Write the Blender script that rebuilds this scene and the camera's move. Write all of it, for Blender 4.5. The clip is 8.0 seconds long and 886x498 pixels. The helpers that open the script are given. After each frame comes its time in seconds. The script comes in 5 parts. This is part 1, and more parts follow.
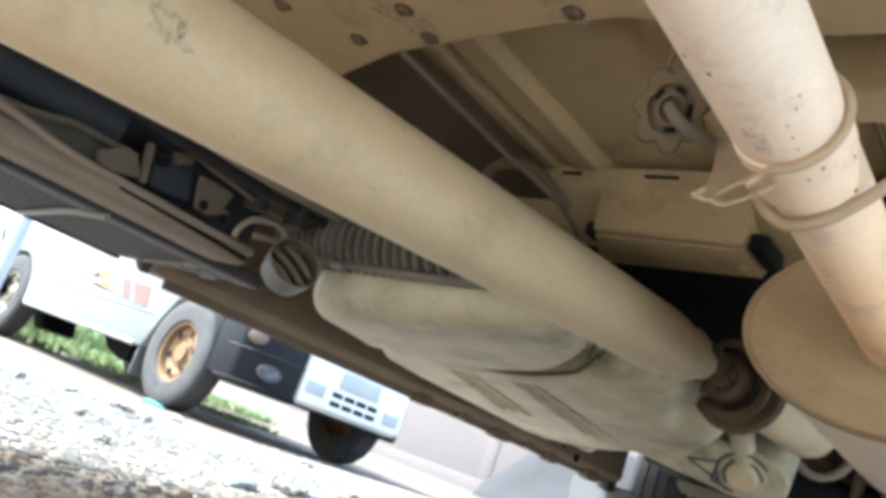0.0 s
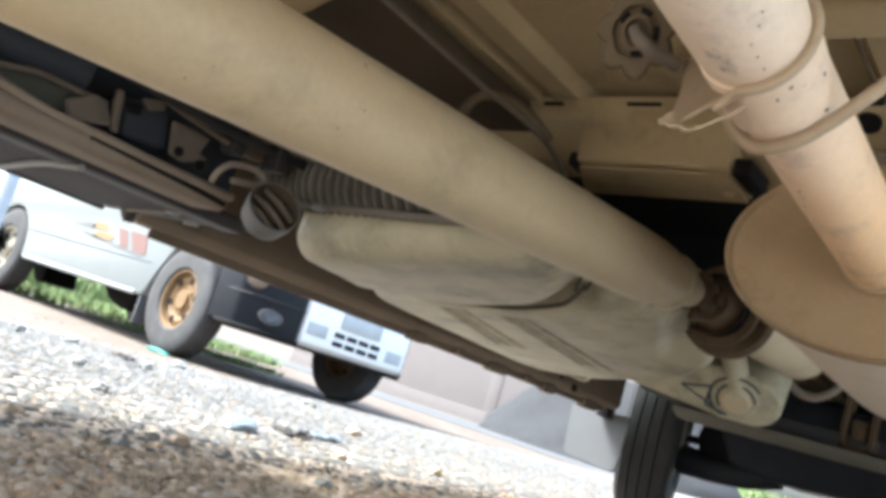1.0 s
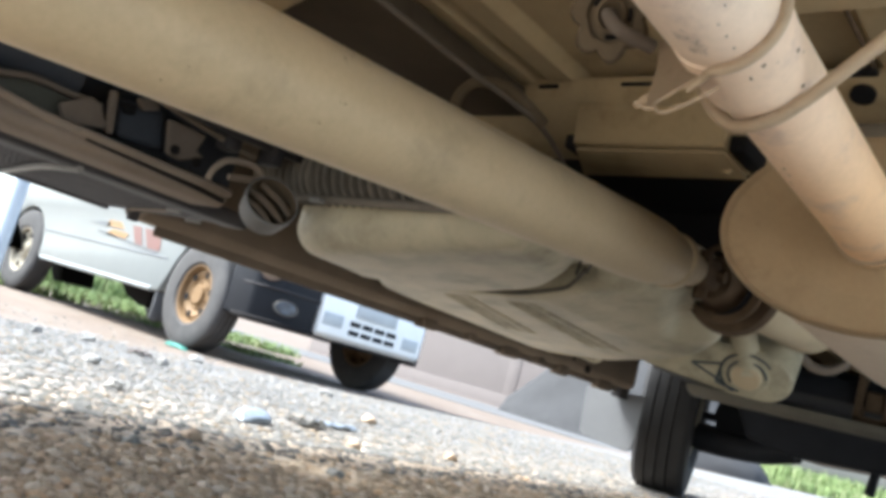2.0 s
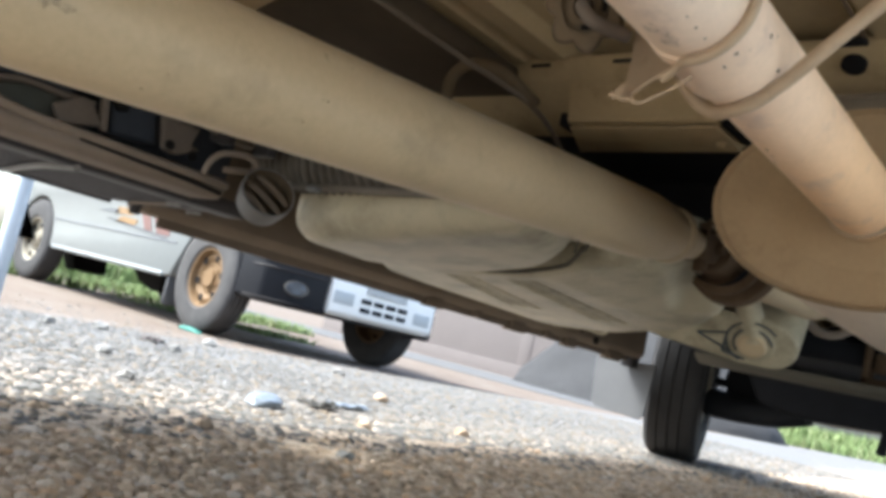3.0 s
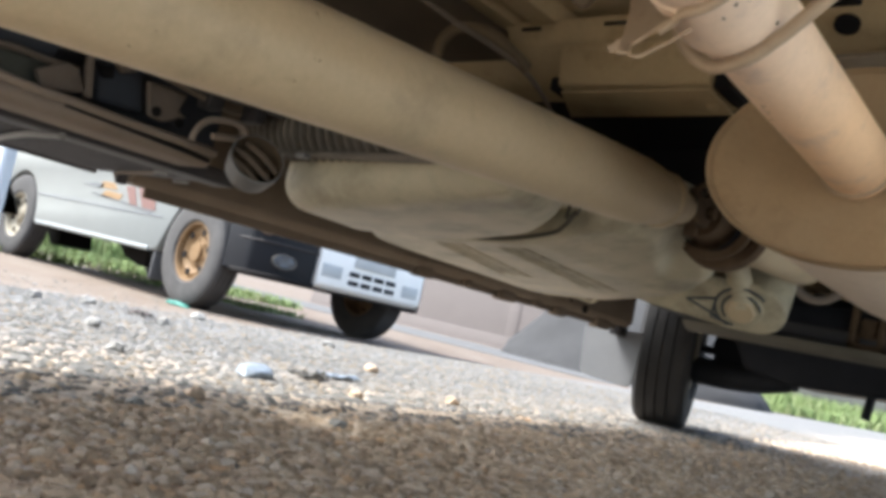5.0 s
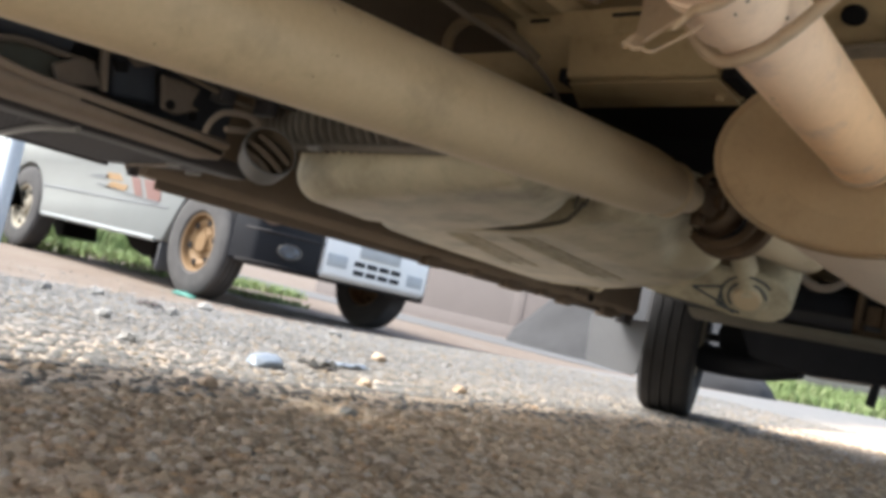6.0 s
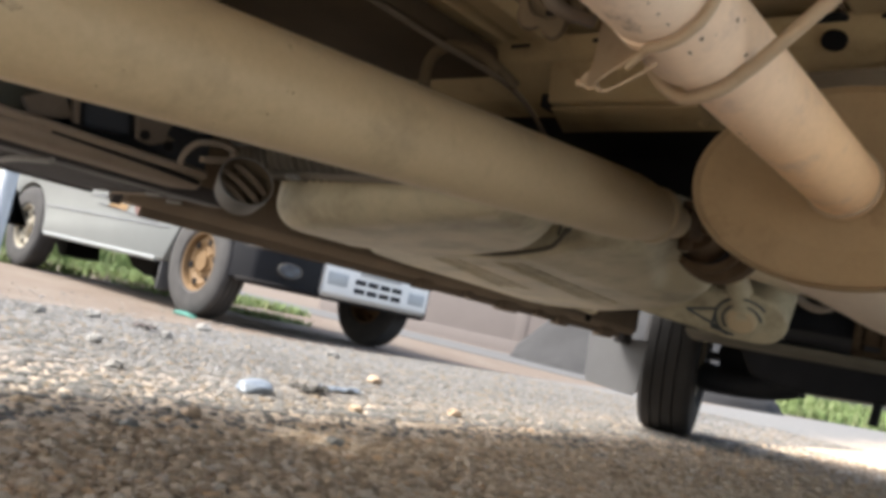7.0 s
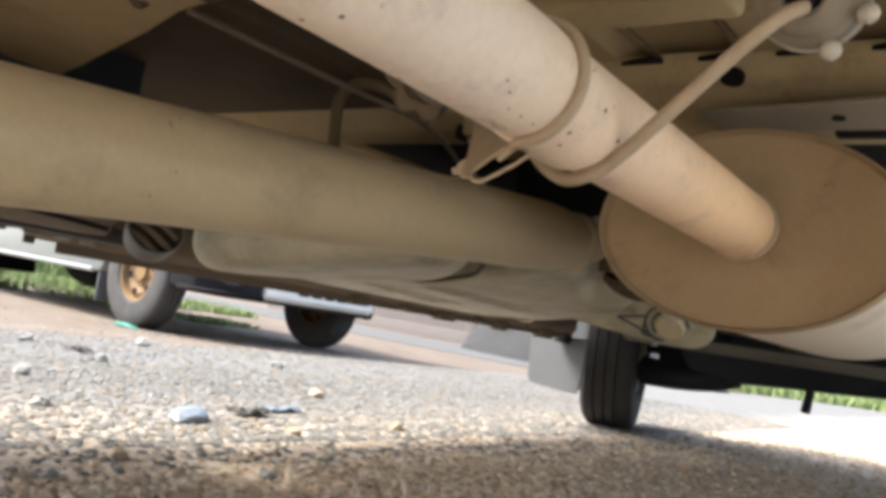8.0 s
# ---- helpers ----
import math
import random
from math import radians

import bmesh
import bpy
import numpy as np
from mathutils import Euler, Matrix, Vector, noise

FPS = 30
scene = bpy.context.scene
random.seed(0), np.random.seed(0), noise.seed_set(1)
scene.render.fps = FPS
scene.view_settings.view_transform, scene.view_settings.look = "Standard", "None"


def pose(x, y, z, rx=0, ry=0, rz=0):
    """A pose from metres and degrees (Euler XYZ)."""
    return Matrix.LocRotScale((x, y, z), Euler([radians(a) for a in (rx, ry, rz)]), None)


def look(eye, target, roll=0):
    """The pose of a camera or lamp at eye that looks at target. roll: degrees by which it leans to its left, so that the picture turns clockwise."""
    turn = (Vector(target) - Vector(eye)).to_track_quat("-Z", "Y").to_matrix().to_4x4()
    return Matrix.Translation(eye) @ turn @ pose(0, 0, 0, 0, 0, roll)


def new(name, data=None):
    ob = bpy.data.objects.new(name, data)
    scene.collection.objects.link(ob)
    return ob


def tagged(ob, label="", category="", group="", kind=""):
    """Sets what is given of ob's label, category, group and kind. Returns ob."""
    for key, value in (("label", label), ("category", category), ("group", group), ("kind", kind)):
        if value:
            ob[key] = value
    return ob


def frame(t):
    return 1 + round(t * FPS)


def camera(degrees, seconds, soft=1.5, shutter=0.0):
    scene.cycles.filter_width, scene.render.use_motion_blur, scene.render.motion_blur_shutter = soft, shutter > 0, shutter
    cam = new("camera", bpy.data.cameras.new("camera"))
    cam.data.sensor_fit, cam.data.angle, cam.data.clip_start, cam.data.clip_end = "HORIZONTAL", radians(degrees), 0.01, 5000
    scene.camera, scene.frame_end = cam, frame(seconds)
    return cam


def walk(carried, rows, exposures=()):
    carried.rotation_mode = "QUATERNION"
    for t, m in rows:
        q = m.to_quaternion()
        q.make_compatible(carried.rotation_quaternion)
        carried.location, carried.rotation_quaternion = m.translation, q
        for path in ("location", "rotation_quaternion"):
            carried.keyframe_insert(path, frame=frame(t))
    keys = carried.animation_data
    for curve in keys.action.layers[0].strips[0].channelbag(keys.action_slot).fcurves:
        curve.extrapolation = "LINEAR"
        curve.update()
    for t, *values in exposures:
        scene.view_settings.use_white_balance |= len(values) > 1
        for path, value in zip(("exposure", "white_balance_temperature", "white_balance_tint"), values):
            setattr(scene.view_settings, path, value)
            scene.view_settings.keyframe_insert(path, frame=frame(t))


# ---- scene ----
cam = camera(56.9, 8.0, soft=4.2)
PATH = [
    (0, (0.371, 0.042, 0.188), (-0.946, 1.47, 0.664), 20.1),
    (0.5, (0.376, 0.071, 0.198), (-0.891, 1.575, 0.562), 18.4),
    (1, (0.38, 0.061, 0.197), (-0.919, 1.545, 0.531), 17.5),
    (1.5, (0.389, 0.058, 0.189), (-0.925, 1.533, 0.501), 16.9),
    (1.7, (0.39, 0.063, 0.2), (-0.927, 1.537, 0.503), 16.5),
    (2.8, (0.415, 0.077, 0.212), (-0.918, 1.549, 0.452), 13.1),
    (3, (0.41, 0.073, 0.222), (-0.924, 1.546, 0.441), 13.4),
    (3.5, (0.407, 0.067, 0.223), (-0.925, 1.544, 0.434), 13.0),
    (4, (0.404, 0.074, 0.221), (-0.919, 1.561, 0.423), 12.9),
    (4.5, (0.404, 0.075, 0.218), (-0.906, 1.574, 0.407), 13.1),
    (5.8, (0.404, 0.071, 0.207), (-0.894, 1.587, 0.336), 12.3),
    (6, (0.406, 0.059, 0.211), (-0.901, 1.566, 0.346), 12.5),
    (6.5, (0.412, 0.043, 0.238), (-0.921, 1.529, 0.363), 11.4),
    (7, (0.416, 0.088, 0.236), (-0.905, 1.58, 0.404), 12.1),
    (7.5, (0.427, 0.136, 0.258), (-0.785, 1.713, 0.465), 11.6),
    (8, (0.437, 0.105, 0.299), (-0.788, 1.677, 0.466), 9.5),
]
EXPOSURES = [(0.0, 2.76, 5650, 2), (0.5, 2.62, 5750, 3), (1.5, 2.39, 5850, 4), (3.0, 2.12, 5900, 5), (4.5, 2.02, 6000, 6),
             (6.0, 1.84, 6250, 8), (6.5, 1.65, 6400, 8), (7.0, 1.70, 6500, 9), (8.0, 2.0, 6400, 8)]
walk(cam, [(t, look(eye, target, roll)) for t, eye, target, roll in PATH], EXPOSURES)

# ---- light: hazy bright sky, sun behind the vehicle ----
SUN_ELEVATION, SUN_AZIMUTH = 49.0, 226.0
world = bpy.data.worlds.new("sky")
scene.world = world
world.use_nodes = True
wn = world.node_tree.nodes
sky = wn.new("ShaderNodeTexSky")
sky.sky_type = "NISHITA"
sky.sun_disc = False
sky.sun_elevation = radians(SUN_ELEVATION)
sky.sun_rotation = radians(SUN_AZIMUTH)
sky.dust_density = 4.0
sky.ozone_density = 1.0
wn["Background"].inputs["Strength"].default_value = 0.15
haze = wn.new("ShaderNodeHueSaturation")
haze.inputs["Saturation"].default_value = 0.75
world.node_tree.links.new(sky.outputs["Color"], haze.inputs["Color"])
world.node_tree.links.new(haze.outputs["Color"], wn["Background"].inputs["Color"])
sun_data = bpy.data.lights.new("sun", "SUN")
sun_data.energy = 2.6
sun_data.angle = radians(14.0)
sun_data.color = (1.0, 0.965, 0.92)
sun = new("sun", sun_data)
az, el = radians(SUN_AZIMUTH), radians(SUN_ELEVATION)
sun_from = Vector((math.sin(az) * math.cos(el), math.cos(az) * math.cos(el), math.sin(el)))
sun.matrix_world = look(sun_from * 20, (0, 0, 0))


# ---- materials ----
def node_material(name):
    m = bpy.data.materials.new(name)
    m.use_nodes = True
    return m, m.node_tree.nodes, m.node_tree.links, m.node_tree.nodes["Principled BSDF"]


def ramp_node(nodes, stops):
    r = nodes.new("ShaderNodeValToRGB")
    while len(r.color_ramp.elements) < len(stops):
        r.color_ramp.elements.new(0.5)
    for e, (pos, col) in zip(r.color_ramp.elements, stops):
        e.position, e.color = pos, (*col, 1)
    return r


def noise_node(nodes, links, scale, detail=6.0, rough=0.6, vector=None):
    n = nodes.new("ShaderNodeTexNoise")
    n.inputs["Scale"].default_value = scale
    n.inputs["Detail"].default_value = detail
    n.inputs["Roughness"].default_value = rough
    if vector is not None:
        links.new(vector, n.inputs["Vector"])
    return n


def place_node(nodes):
    return nodes.new("ShaderNodeNewGeometry").outputs["Position"]


def blend(nodes, links, fac, a, b, mode="MIX"):
    x = nodes.new("ShaderNodeMix")
    x.data_type, x.blend_type = "RGBA", mode
    if isinstance(fac, float):
        x.inputs["Factor"].default_value = fac
    else:
        links.new(fac, x.inputs["Factor"])
    for sock, v in ((x.inputs["A"], a), (x.inputs["B"], b)):
        if isinstance(v, tuple):
            sock.default_value = (*v, 1)
        else:
            links.new(v, sock)
    return x.outputs["Result"]


def bump(nodes, links, bsdf, height, strength, distance):
    b = nodes.new("ShaderNodeBump")
    b.inputs["Strength"].default_value = strength
    b.inputs["Distance"].default_value = distance
    links.new(height, b.inputs["Height"])
    links.new(b.outputs["Normal"], bsdf.inputs["Normal"])


def dusty(name, base, dust, amount=0.5, rough=0.85, fine=180.0, coarse=9.0, metal=0.0, relief=0.10, spots=0.0, spot_colour=(0.05, 0.035, 0.025), stain=None, stain_scale=16.0, stain_from=0.54, scorch=None):
    """Painted or bare metal under a film of dry dust: blotches, fine speckle, a few dark chips."""
    m, n, l, b = node_material(name)
    pos = place_node(n)
    blot = noise_node(n, l, coarse, 7, 0.62, pos)
    fleck = noise_node(n, l, fine, 4, 0.7, pos)
    edge = ramp_node(n, [(0.5 - 0.32, (1 - amount,) * 3), (0.5 + 0.25, (1.0,) * 3)])
    l.new(blot.outputs["Fac"], edge.inputs["Fac"])
    col = blend(n, l, edge.outputs["Color"], base, dust)
    tone = ramp_node(n, [(0.25, (0.93,) * 3), (0.75, (1.06,) * 3)])
    l.new(fleck.outputs["Fac"], tone.inputs["Fac"])
    col = blend(n, l, 1.0, col, tone.outputs["Color"], "MULTIPLY")
    if scorch:
        # heat tint that grows along the vehicle towards the muffler
        tint, y0, y1 = scorch
        split = n.new("ShaderNodeSeparateXYZ")
        l.new(pos, split.inputs["Vector"])
        heat = n.new("ShaderNodeMapRange")
        heat.inputs["From Min"].default_value = y0
        heat.inputs["From Max"].default_value = y1
        l.new(split.outputs["Y"], heat.inputs["Value"])
        col = blend(n, l, heat.outputs["Result"], col, blend(n, l, 1.0, col, tint, "MULTIPLY"))
    if stain:
        smear = noise_node(n, l, stain_scale, 9, 0.72, pos)
        spread = ramp_node(n, [(stain_from, (0.0,) * 3), (stain_from + 0.2, (0.7,) * 3)])
        l.new(smear.outputs["Fac"], spread.inputs["Fac"])
        col = blend(n, l, spread.outputs["Color"], col, stain)
    if spots:
        chip = n.new("ShaderNodeTexVoronoi")
        chip.inputs["Scale"].default_value = 85.0
        l.new(pos, chip.inputs["Vector"])
        mask = ramp_node(n, [(spots, (1, 1, 1)), (spots + 0.03, (0, 0, 0))])
        l.new(chip.outputs["Distance"], mask.inputs["Fac"])
        gate = noise_node(n, l, 14.0, 2, 0.5, pos)
        cut = ramp_node(n, [(0.56, (0, 0, 0)), (0.62, (1, 1, 1))])
        l.new(gate.outputs["Fac"], cut.inputs["Fac"])
        both = blend(n, l, 1.0, mask.outputs["Color"], cut.outputs["Color"], "MULTIPLY")
        col = blend(n, l, both, col, spot_colour)
    l.new(col, b.inputs["Base Color"])
    b.inputs["Roughness"].default_value = rough
    b.inputs["Metallic"].default_value = metal
    b.inputs["Specular IOR Level"].default_value = 0.15 if rough > 0.55 else 0.3
    bump(n, l, b, fleck.outputs["Fac"], relief, 0.0012)
    return m


def gravel_ground():
    m, n, l, b = node_material("gravel_ground")
    pos = place_node(n)
    sep = n.new("ShaderNodeSeparateXYZ")
    l.new(pos, sep.inputs["Vector"])
    cells = n.new("ShaderNodeTexVoronoi")
    cells.inputs["Scale"].default_value = 55.0
    l.new(pos, cells.inputs["Vector"])
    stone = n.new("ShaderNodeRGBToBW")
    l.new(cells.outputs["Color"], stone.inputs["Color"])
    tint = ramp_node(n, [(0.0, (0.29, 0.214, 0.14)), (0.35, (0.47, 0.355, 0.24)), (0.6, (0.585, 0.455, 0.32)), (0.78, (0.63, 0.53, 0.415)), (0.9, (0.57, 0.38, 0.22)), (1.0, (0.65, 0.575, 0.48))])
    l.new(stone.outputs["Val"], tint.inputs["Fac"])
    big = noise_node(n, l, 2.2, 6, 0.65, pos)
    # limestone strip darkened against the sun, shaded brown gravel lightened, brown soil further off
    wob = n.new("ShaderNodeMath")
    wob.operation = "MULTIPLY_ADD"
    l.new(big.outputs["Fac"], wob.inputs[0])
    wob.inputs[1].default_value = 1.1
    l.new(sep.outputs["X"], wob.inputs[2])
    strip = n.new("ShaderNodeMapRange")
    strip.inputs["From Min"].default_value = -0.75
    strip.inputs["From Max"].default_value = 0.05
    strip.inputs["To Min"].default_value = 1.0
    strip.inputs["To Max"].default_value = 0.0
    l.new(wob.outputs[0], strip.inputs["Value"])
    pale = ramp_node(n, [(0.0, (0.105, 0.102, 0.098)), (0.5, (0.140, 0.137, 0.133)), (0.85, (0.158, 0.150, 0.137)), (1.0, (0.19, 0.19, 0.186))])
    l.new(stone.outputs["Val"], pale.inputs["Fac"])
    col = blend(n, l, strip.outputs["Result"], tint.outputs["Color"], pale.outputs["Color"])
    # unseen bright ground at side and rear, added to bounce light underneath
    bounce_side = n.new("ShaderNodeMapRange")
    bounce_side.inputs["From Min"].default_value = 0.7
    bounce_side.inputs["From Max"].default_value = 1.3
    l.new(wob.outputs[0], bounce_side.inputs["Value"])
    bounce_tone = ramp_node(n, [(0.0, (0.368, 0.356, 0.320)), (0.5, (0.497, 0.481, 0.440)), (1.0, (0.607, 0.591, 0.550))])
    l.new(stone.outputs["Val"], bounce_tone.inputs["Fac"])
    rear = n.new("ShaderNodeMapRange")
    rear.inputs["From Min"].default_value = 0.2
    rear.inputs["From Max"].default_value = -0.1
    rear.inputs["To Max"].default_value = 0.3
    l.new(sep.outputs["Y"], rear.inputs["Value"])
    near = n.new("ShaderNodeMath")
    near.operation = "MAXIMUM"
    l.new(rear.outputs["Result"], near.inputs[0])
    l.new(bounce_side.outputs["Result"], near.inputs[1])
    col = blend(n, l, near.outputs[0], col, bounce_tone.outputs["Color"])
    soil = n.new("ShaderNodeMapRange")
    soil.inputs["From Min"].default_value = -2.55
    soil.inputs["From Max"].default_value = -3.05
    l.new(wob.outputs[0], soil.inputs["Value"])
    earth = ramp_node(n, [(0.3, (0.105, 0.073, 0.050)), (0.55, (0.135, 0.103, 0.078)), (0.75, (0.16, 0.136, 0.113))])
    l.new(big.outputs["Fac"], earth.inputs["Fac"])
    col = blend(n, l, soil.outputs["Result"], col, earth.outputs["Color"])
    grit = noise_node(n, l, 240.0, 3, 0.7, pos)
    tone = ramp_node(n, [(0.3, (0.7,) * 3), (0.7, (1.2,) * 3)])
    l.new(grit.outputs["Fac"], tone.inputs["Fac"])
    col = blend(n, l, 1.0, col, tone.outputs["Color"], "MULTIPLY")
    l.new(col, b.inputs["Base Color"])
    b.inputs["Roughness"].default_value = 0.95
    inv = n.new("ShaderNodeMath")
    inv.operation = "SUBTRACT"
    inv.inputs[0].default_value = 1.0
    l.new(cells.outputs["Distance"], inv.inputs[1])
    bump(n, l, b, inv.outputs[0], 0.45, 0.006)
    return m


def stone_material(name, stops, lo=0.72, hi=1.2, relief=0.4):
    """Loose stones: each one its own tone."""
    m, n, l, b = node_material(name)
    geo = n.new("ShaderNodeNewGeometry")
    tone = ramp_node(n, stops)
    l.new(geo.outputs["Random Per Island"], tone.inputs["Fac"])
    grain = noise_node(n, l, 320.0, 4, 0.7, geo.outputs["Position"])
    vary = ramp_node(n, [(0.3, (lo,) * 3), (0.7, (hi,) * 3)])
    l.new(grain.outputs["Fac"], vary.inputs["Fac"])
    l.new(blend(n, l, 1.0, tone.outputs["Color"], vary.outputs["Color"], "MULTIPLY"), b.inputs["Base Color"])
    b.inputs["Roughness"].default_value = 0.92
    bump(n, l, b, grain.outputs["Fac"], relief, 0.002)
    return m


def plain(name, colour, rough=0.5, metal=0.0, coarse=4.0, vary=0.12):
    m, n, l, b = node_material(name)
    blot = noise_node(n, l, coarse, 6, 0.6, place_node(n))
    tone = ramp_node(n, [(0.3, tuple(c * (1 - vary) for c in colour)), (0.7, tuple(min(1, c * (1 + vary)) for c in colour))])
    l.new(blot.outputs["Fac"], tone.inputs["Fac"])
    l.new(tone.outputs["Color"], b.inputs["Base Color"])
    b.inputs["Roughness"].default_value = rough
    b.inputs["Metallic"].default_value = metal
    return m


M_UNDER = dusty("dusty_underbody_paint", (0.278, 0.206, 0.110), (0.400, 0.302, 0.168), 0.7, stain=(0.165, 0.106, 0.050), stain_scale=11.0)
M_SHAFT = dusty("dusty_shaft_steel", (0.390, 0.311, 0.190), (0.510, 0.411, 0.263), 0.6, 0.46, coarse=5.0, spots=0.05, stain=(0.295, 0.244, 0.161), stain_scale=9.0)
M_PIPE = dusty("dusty_exhaust_steel", (0.63, 0.51, 0.395), (0.75, 0.63, 0.51), 0.7, 0.65, coarse=12.0, spots=0.11, stain=(0.38, 0.29, 0.25), stain_scale=22.0, scorch=((1.05, 0.84, 0.60), 0.36, 0.68))
M_SHELL = dusty("dusty_muffler_shell", (0.56, 0.46, 0.34), (0.68, 0.575, 0.45), 0.7, 0.65, coarse=10.0, spots=0.05, stain=(0.42, 0.33, 0.25), stain_scale=12.0)
M_STRAP = dusty("dusty_strap_steel", (0.27, 0.195, 0.125), (0.42, 0.32, 0.215), 0.7, 0.7, coarse=16.0, stain=(0.17, 0.115, 0.07), stain_scale=30.0)
M_MUFFLER = dusty("dusty_muffler_steel", (0.245, 0.164, 0.088), (0.350, 0.246, 0.140), 0.75, 0.7, coarse=11.0, spots=0.05, stain=(0.151, 0.0899, 0.0477), stain_scale=14.0)
M_TANK = dusty("dusty_tank_plastic", (0.268, 0.238, 0.163), (0.505, 0.450, 0.315), 0.75, 0.5, coarse=7.0, stain=(0.140, 0.124, 0.086), stain_scale=9.0, stain_from=0.47)
M_RUST = dusty("rusty_flange", (0.050, 0.030, 0.017), (0.130, 0.090, 0.056), 0.8, 0.85, coarse=30.0)
M_RAIL = dusty("dusty_rail_paint", (0.145, 0.115, 0.09), (0.255, 0.21, 0.165), 0.7)
M_SILL = dusty("dusty_sill_paint", (0.080, 0.061, 0.043), (0.148, 0.116, 0.086), 0.7)
M_BLACK = dusty("dusty_black_plastic", (0.012, 0.012, 0.015), (0.034, 0.031, 0.03), 0.7, 0.6)
M_HOSE = dusty("dusty_rubber_hose", (0.05, 0.045, 0.038), (0.20, 0.176, 0.142), 0.8, 0.7)
M_GREY = dusty("grey_bracket_steel", (0.05, 0.047, 0.041), (0.10, 0.093, 0.082), 0.6, 0.6)
M_BEAM = dusty("dusty_beam_paint", (0.085, 0.080, 0.064), (0.16, 0.148, 0.118), 0.7)
# dark tone that paints shade into the tank's grooves and creases
M_GROOVE_SHADE = dusty("groove_shade", (0.060, 0.054, 0.042), (0.115, 0.104, 0.081), 0.7)
M_CUP = dusty("grey_cup_steel", (0.085, 0.085, 0.082), (0.15, 0.148, 0.142), 0.6, 0.5)
# blue-black plastic, also used to paint haze over the dark recess
M_BLUEBLACK = dusty("blue_black_plastic", (0.016, 0.020, 0.028), (0.042, 0.047, 0.056), 0.7, 0.6)
# tray black with its tone lifted by painted haze
M_TRAYBLACK = dusty("hazy_tray_plastic", (0.022, 0.021, 0.024), (0.062, 0.056, 0.056), 0.7, 0.6)
M_CLIP = dusty("dirty_clip_plastic", (0.075, 0.062, 0.050), (0.150, 0.122, 0.098), 0.7)
M_PANEL = dusty("green_grey_panel", (0.045, 0.05, 0.043), (0.085, 0.085, 0.070), 0.7)
# deeper, bluer black than M_BLACK, for the front underside
M_DEEP_BLACK = dusty("deep_black_paint", (0.007, 0.008, 0.011), (0.021, 0.023, 0.027), 0.7, 0.6)
M_TYRE = dusty("dark_tyre_rubber", (0.016, 0.016, 0.017), (0.042, 0.041, 0.041), 0.65, 0.85)
# dark brown for the cup's inside and for painting the floor's shade
M_DARK_BROWN = dusty("dark_brown_fill", (0.042, 0.030, 0.019), (0.095, 0.071, 0.046), 0.6)
# black for dark parts, and for fills painting the shade in openings
M_VOID = plain("black_void", (0.013, 0.012, 0.012), 0.85)
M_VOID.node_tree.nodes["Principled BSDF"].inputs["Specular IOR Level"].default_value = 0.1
M_RUBBER = dusty("tyre_rubber", (0.028, 0.028, 0.029), (0.080, 0.077, 0.075), 0.65, 0.85)
M_RUBBER_MOUNT = dusty("mount_rubber", (0.06, 0.043, 0.026), (0.125, 0.093, 0.058), 0.6)
M_HANGER = dusty("hanger_rubber", (0.175, 0.140, 0.098), (0.275, 0.226, 0.165), 0.65)
M_STEEL = dusty("dull_grey_steel", (0.16, 0.16, 0.16), (0.26, 0.255, 0.24), 0.6, 0.6)
M_FLAP = dusty("mudflap_plastic", (0.080, 0.081, 0.085), (0.112, 0.112, 0.114), 0.6, 0.6)
M_FLAP.node_tree.nodes["Principled BSDF"].inputs["Transmission Weight"].default_value = 0.1
M_NUT = dusty("pale_nut", (0.38, 0.34, 0.28), (0.48, 0.42, 0.34), 0.5)
M_INK = plain("dark_marker_ink", (0.04, 0.055, 0.065), 0.6)
# body white dimmed, bumper white raised: light on each put into the colour
M_BODY = plain("dimmed_white_body_paint", (0.192, 0.206, 0.203), 0.35, vary=0.05)
M_WHITE = plain("raised_white_bumper_plastic", (0.70, 0.70, 0.68), 0.4, vary=0.04)
M_NAVY = plain("dark_bumper_plastic", (0.008, 0.009, 0.012), 0.5)
M_NAVY.node_tree.nodes["Principled BSDF"].inputs["Specular IOR Level"].default_value = 0.15
M_RIM = dusty("brown_wheel_paint", (0.130, 0.073, 0.031), (0.19, 0.126, 0.068), 0.7, 0.6, coarse=20.0)
M_RIM_PALE = dusty("pale_wheel_paint", (0.26, 0.24, 0.195), (0.33, 0.295, 0.23), 0.6, 0.6)
M_REFLECTION = plain("tan_reflection", (0.12, 0.085, 0.062), 0.3)
M_RECESS = plain("pale_lamp_recess", (0.36, 0.38, 0.39), 0.4)
M_LENS = plain("lamp_lens", (0.05, 0.055, 0.065), 0.25)
M_WALL = dusty("pink_plaster", (0.11, 0.097, 0.093), (0.14, 0.123, 0.118), 0.6, 0.9, 60.0, 2.0)
M_GALV = plain("galvanised_steel", (0.42, 0.45, 0.48), 0.45, 0.2)
M_HEAP = dusty("mound_grey", (0.033, 0.033, 0.0348), (0.051, 0.0504, 0.051), 0.6, 0.95, 60.0, 8.0)
M_ROAD = dusty("concrete_road", (0.085, 0.086, 0.087), (0.115, 0.115, 0.115), 0.6, 0.9, 60.0, 3.0)
M_PLASTIC = plain("pale_plastic_film", (0.165, 0.190, 0.220), 0.35, coarse=30.0)
M_TEAL = plain("teal_plastic", (0.035, 0.17, 0.135), 0.6)
M_ORANGE = plain("orange_stripe", (0.188, 0.109, 0.0396), 0.4)
M_REDSTRIPE = plain("faded_red_stripe", (0.115, 0.050, 0.042), 0.4)
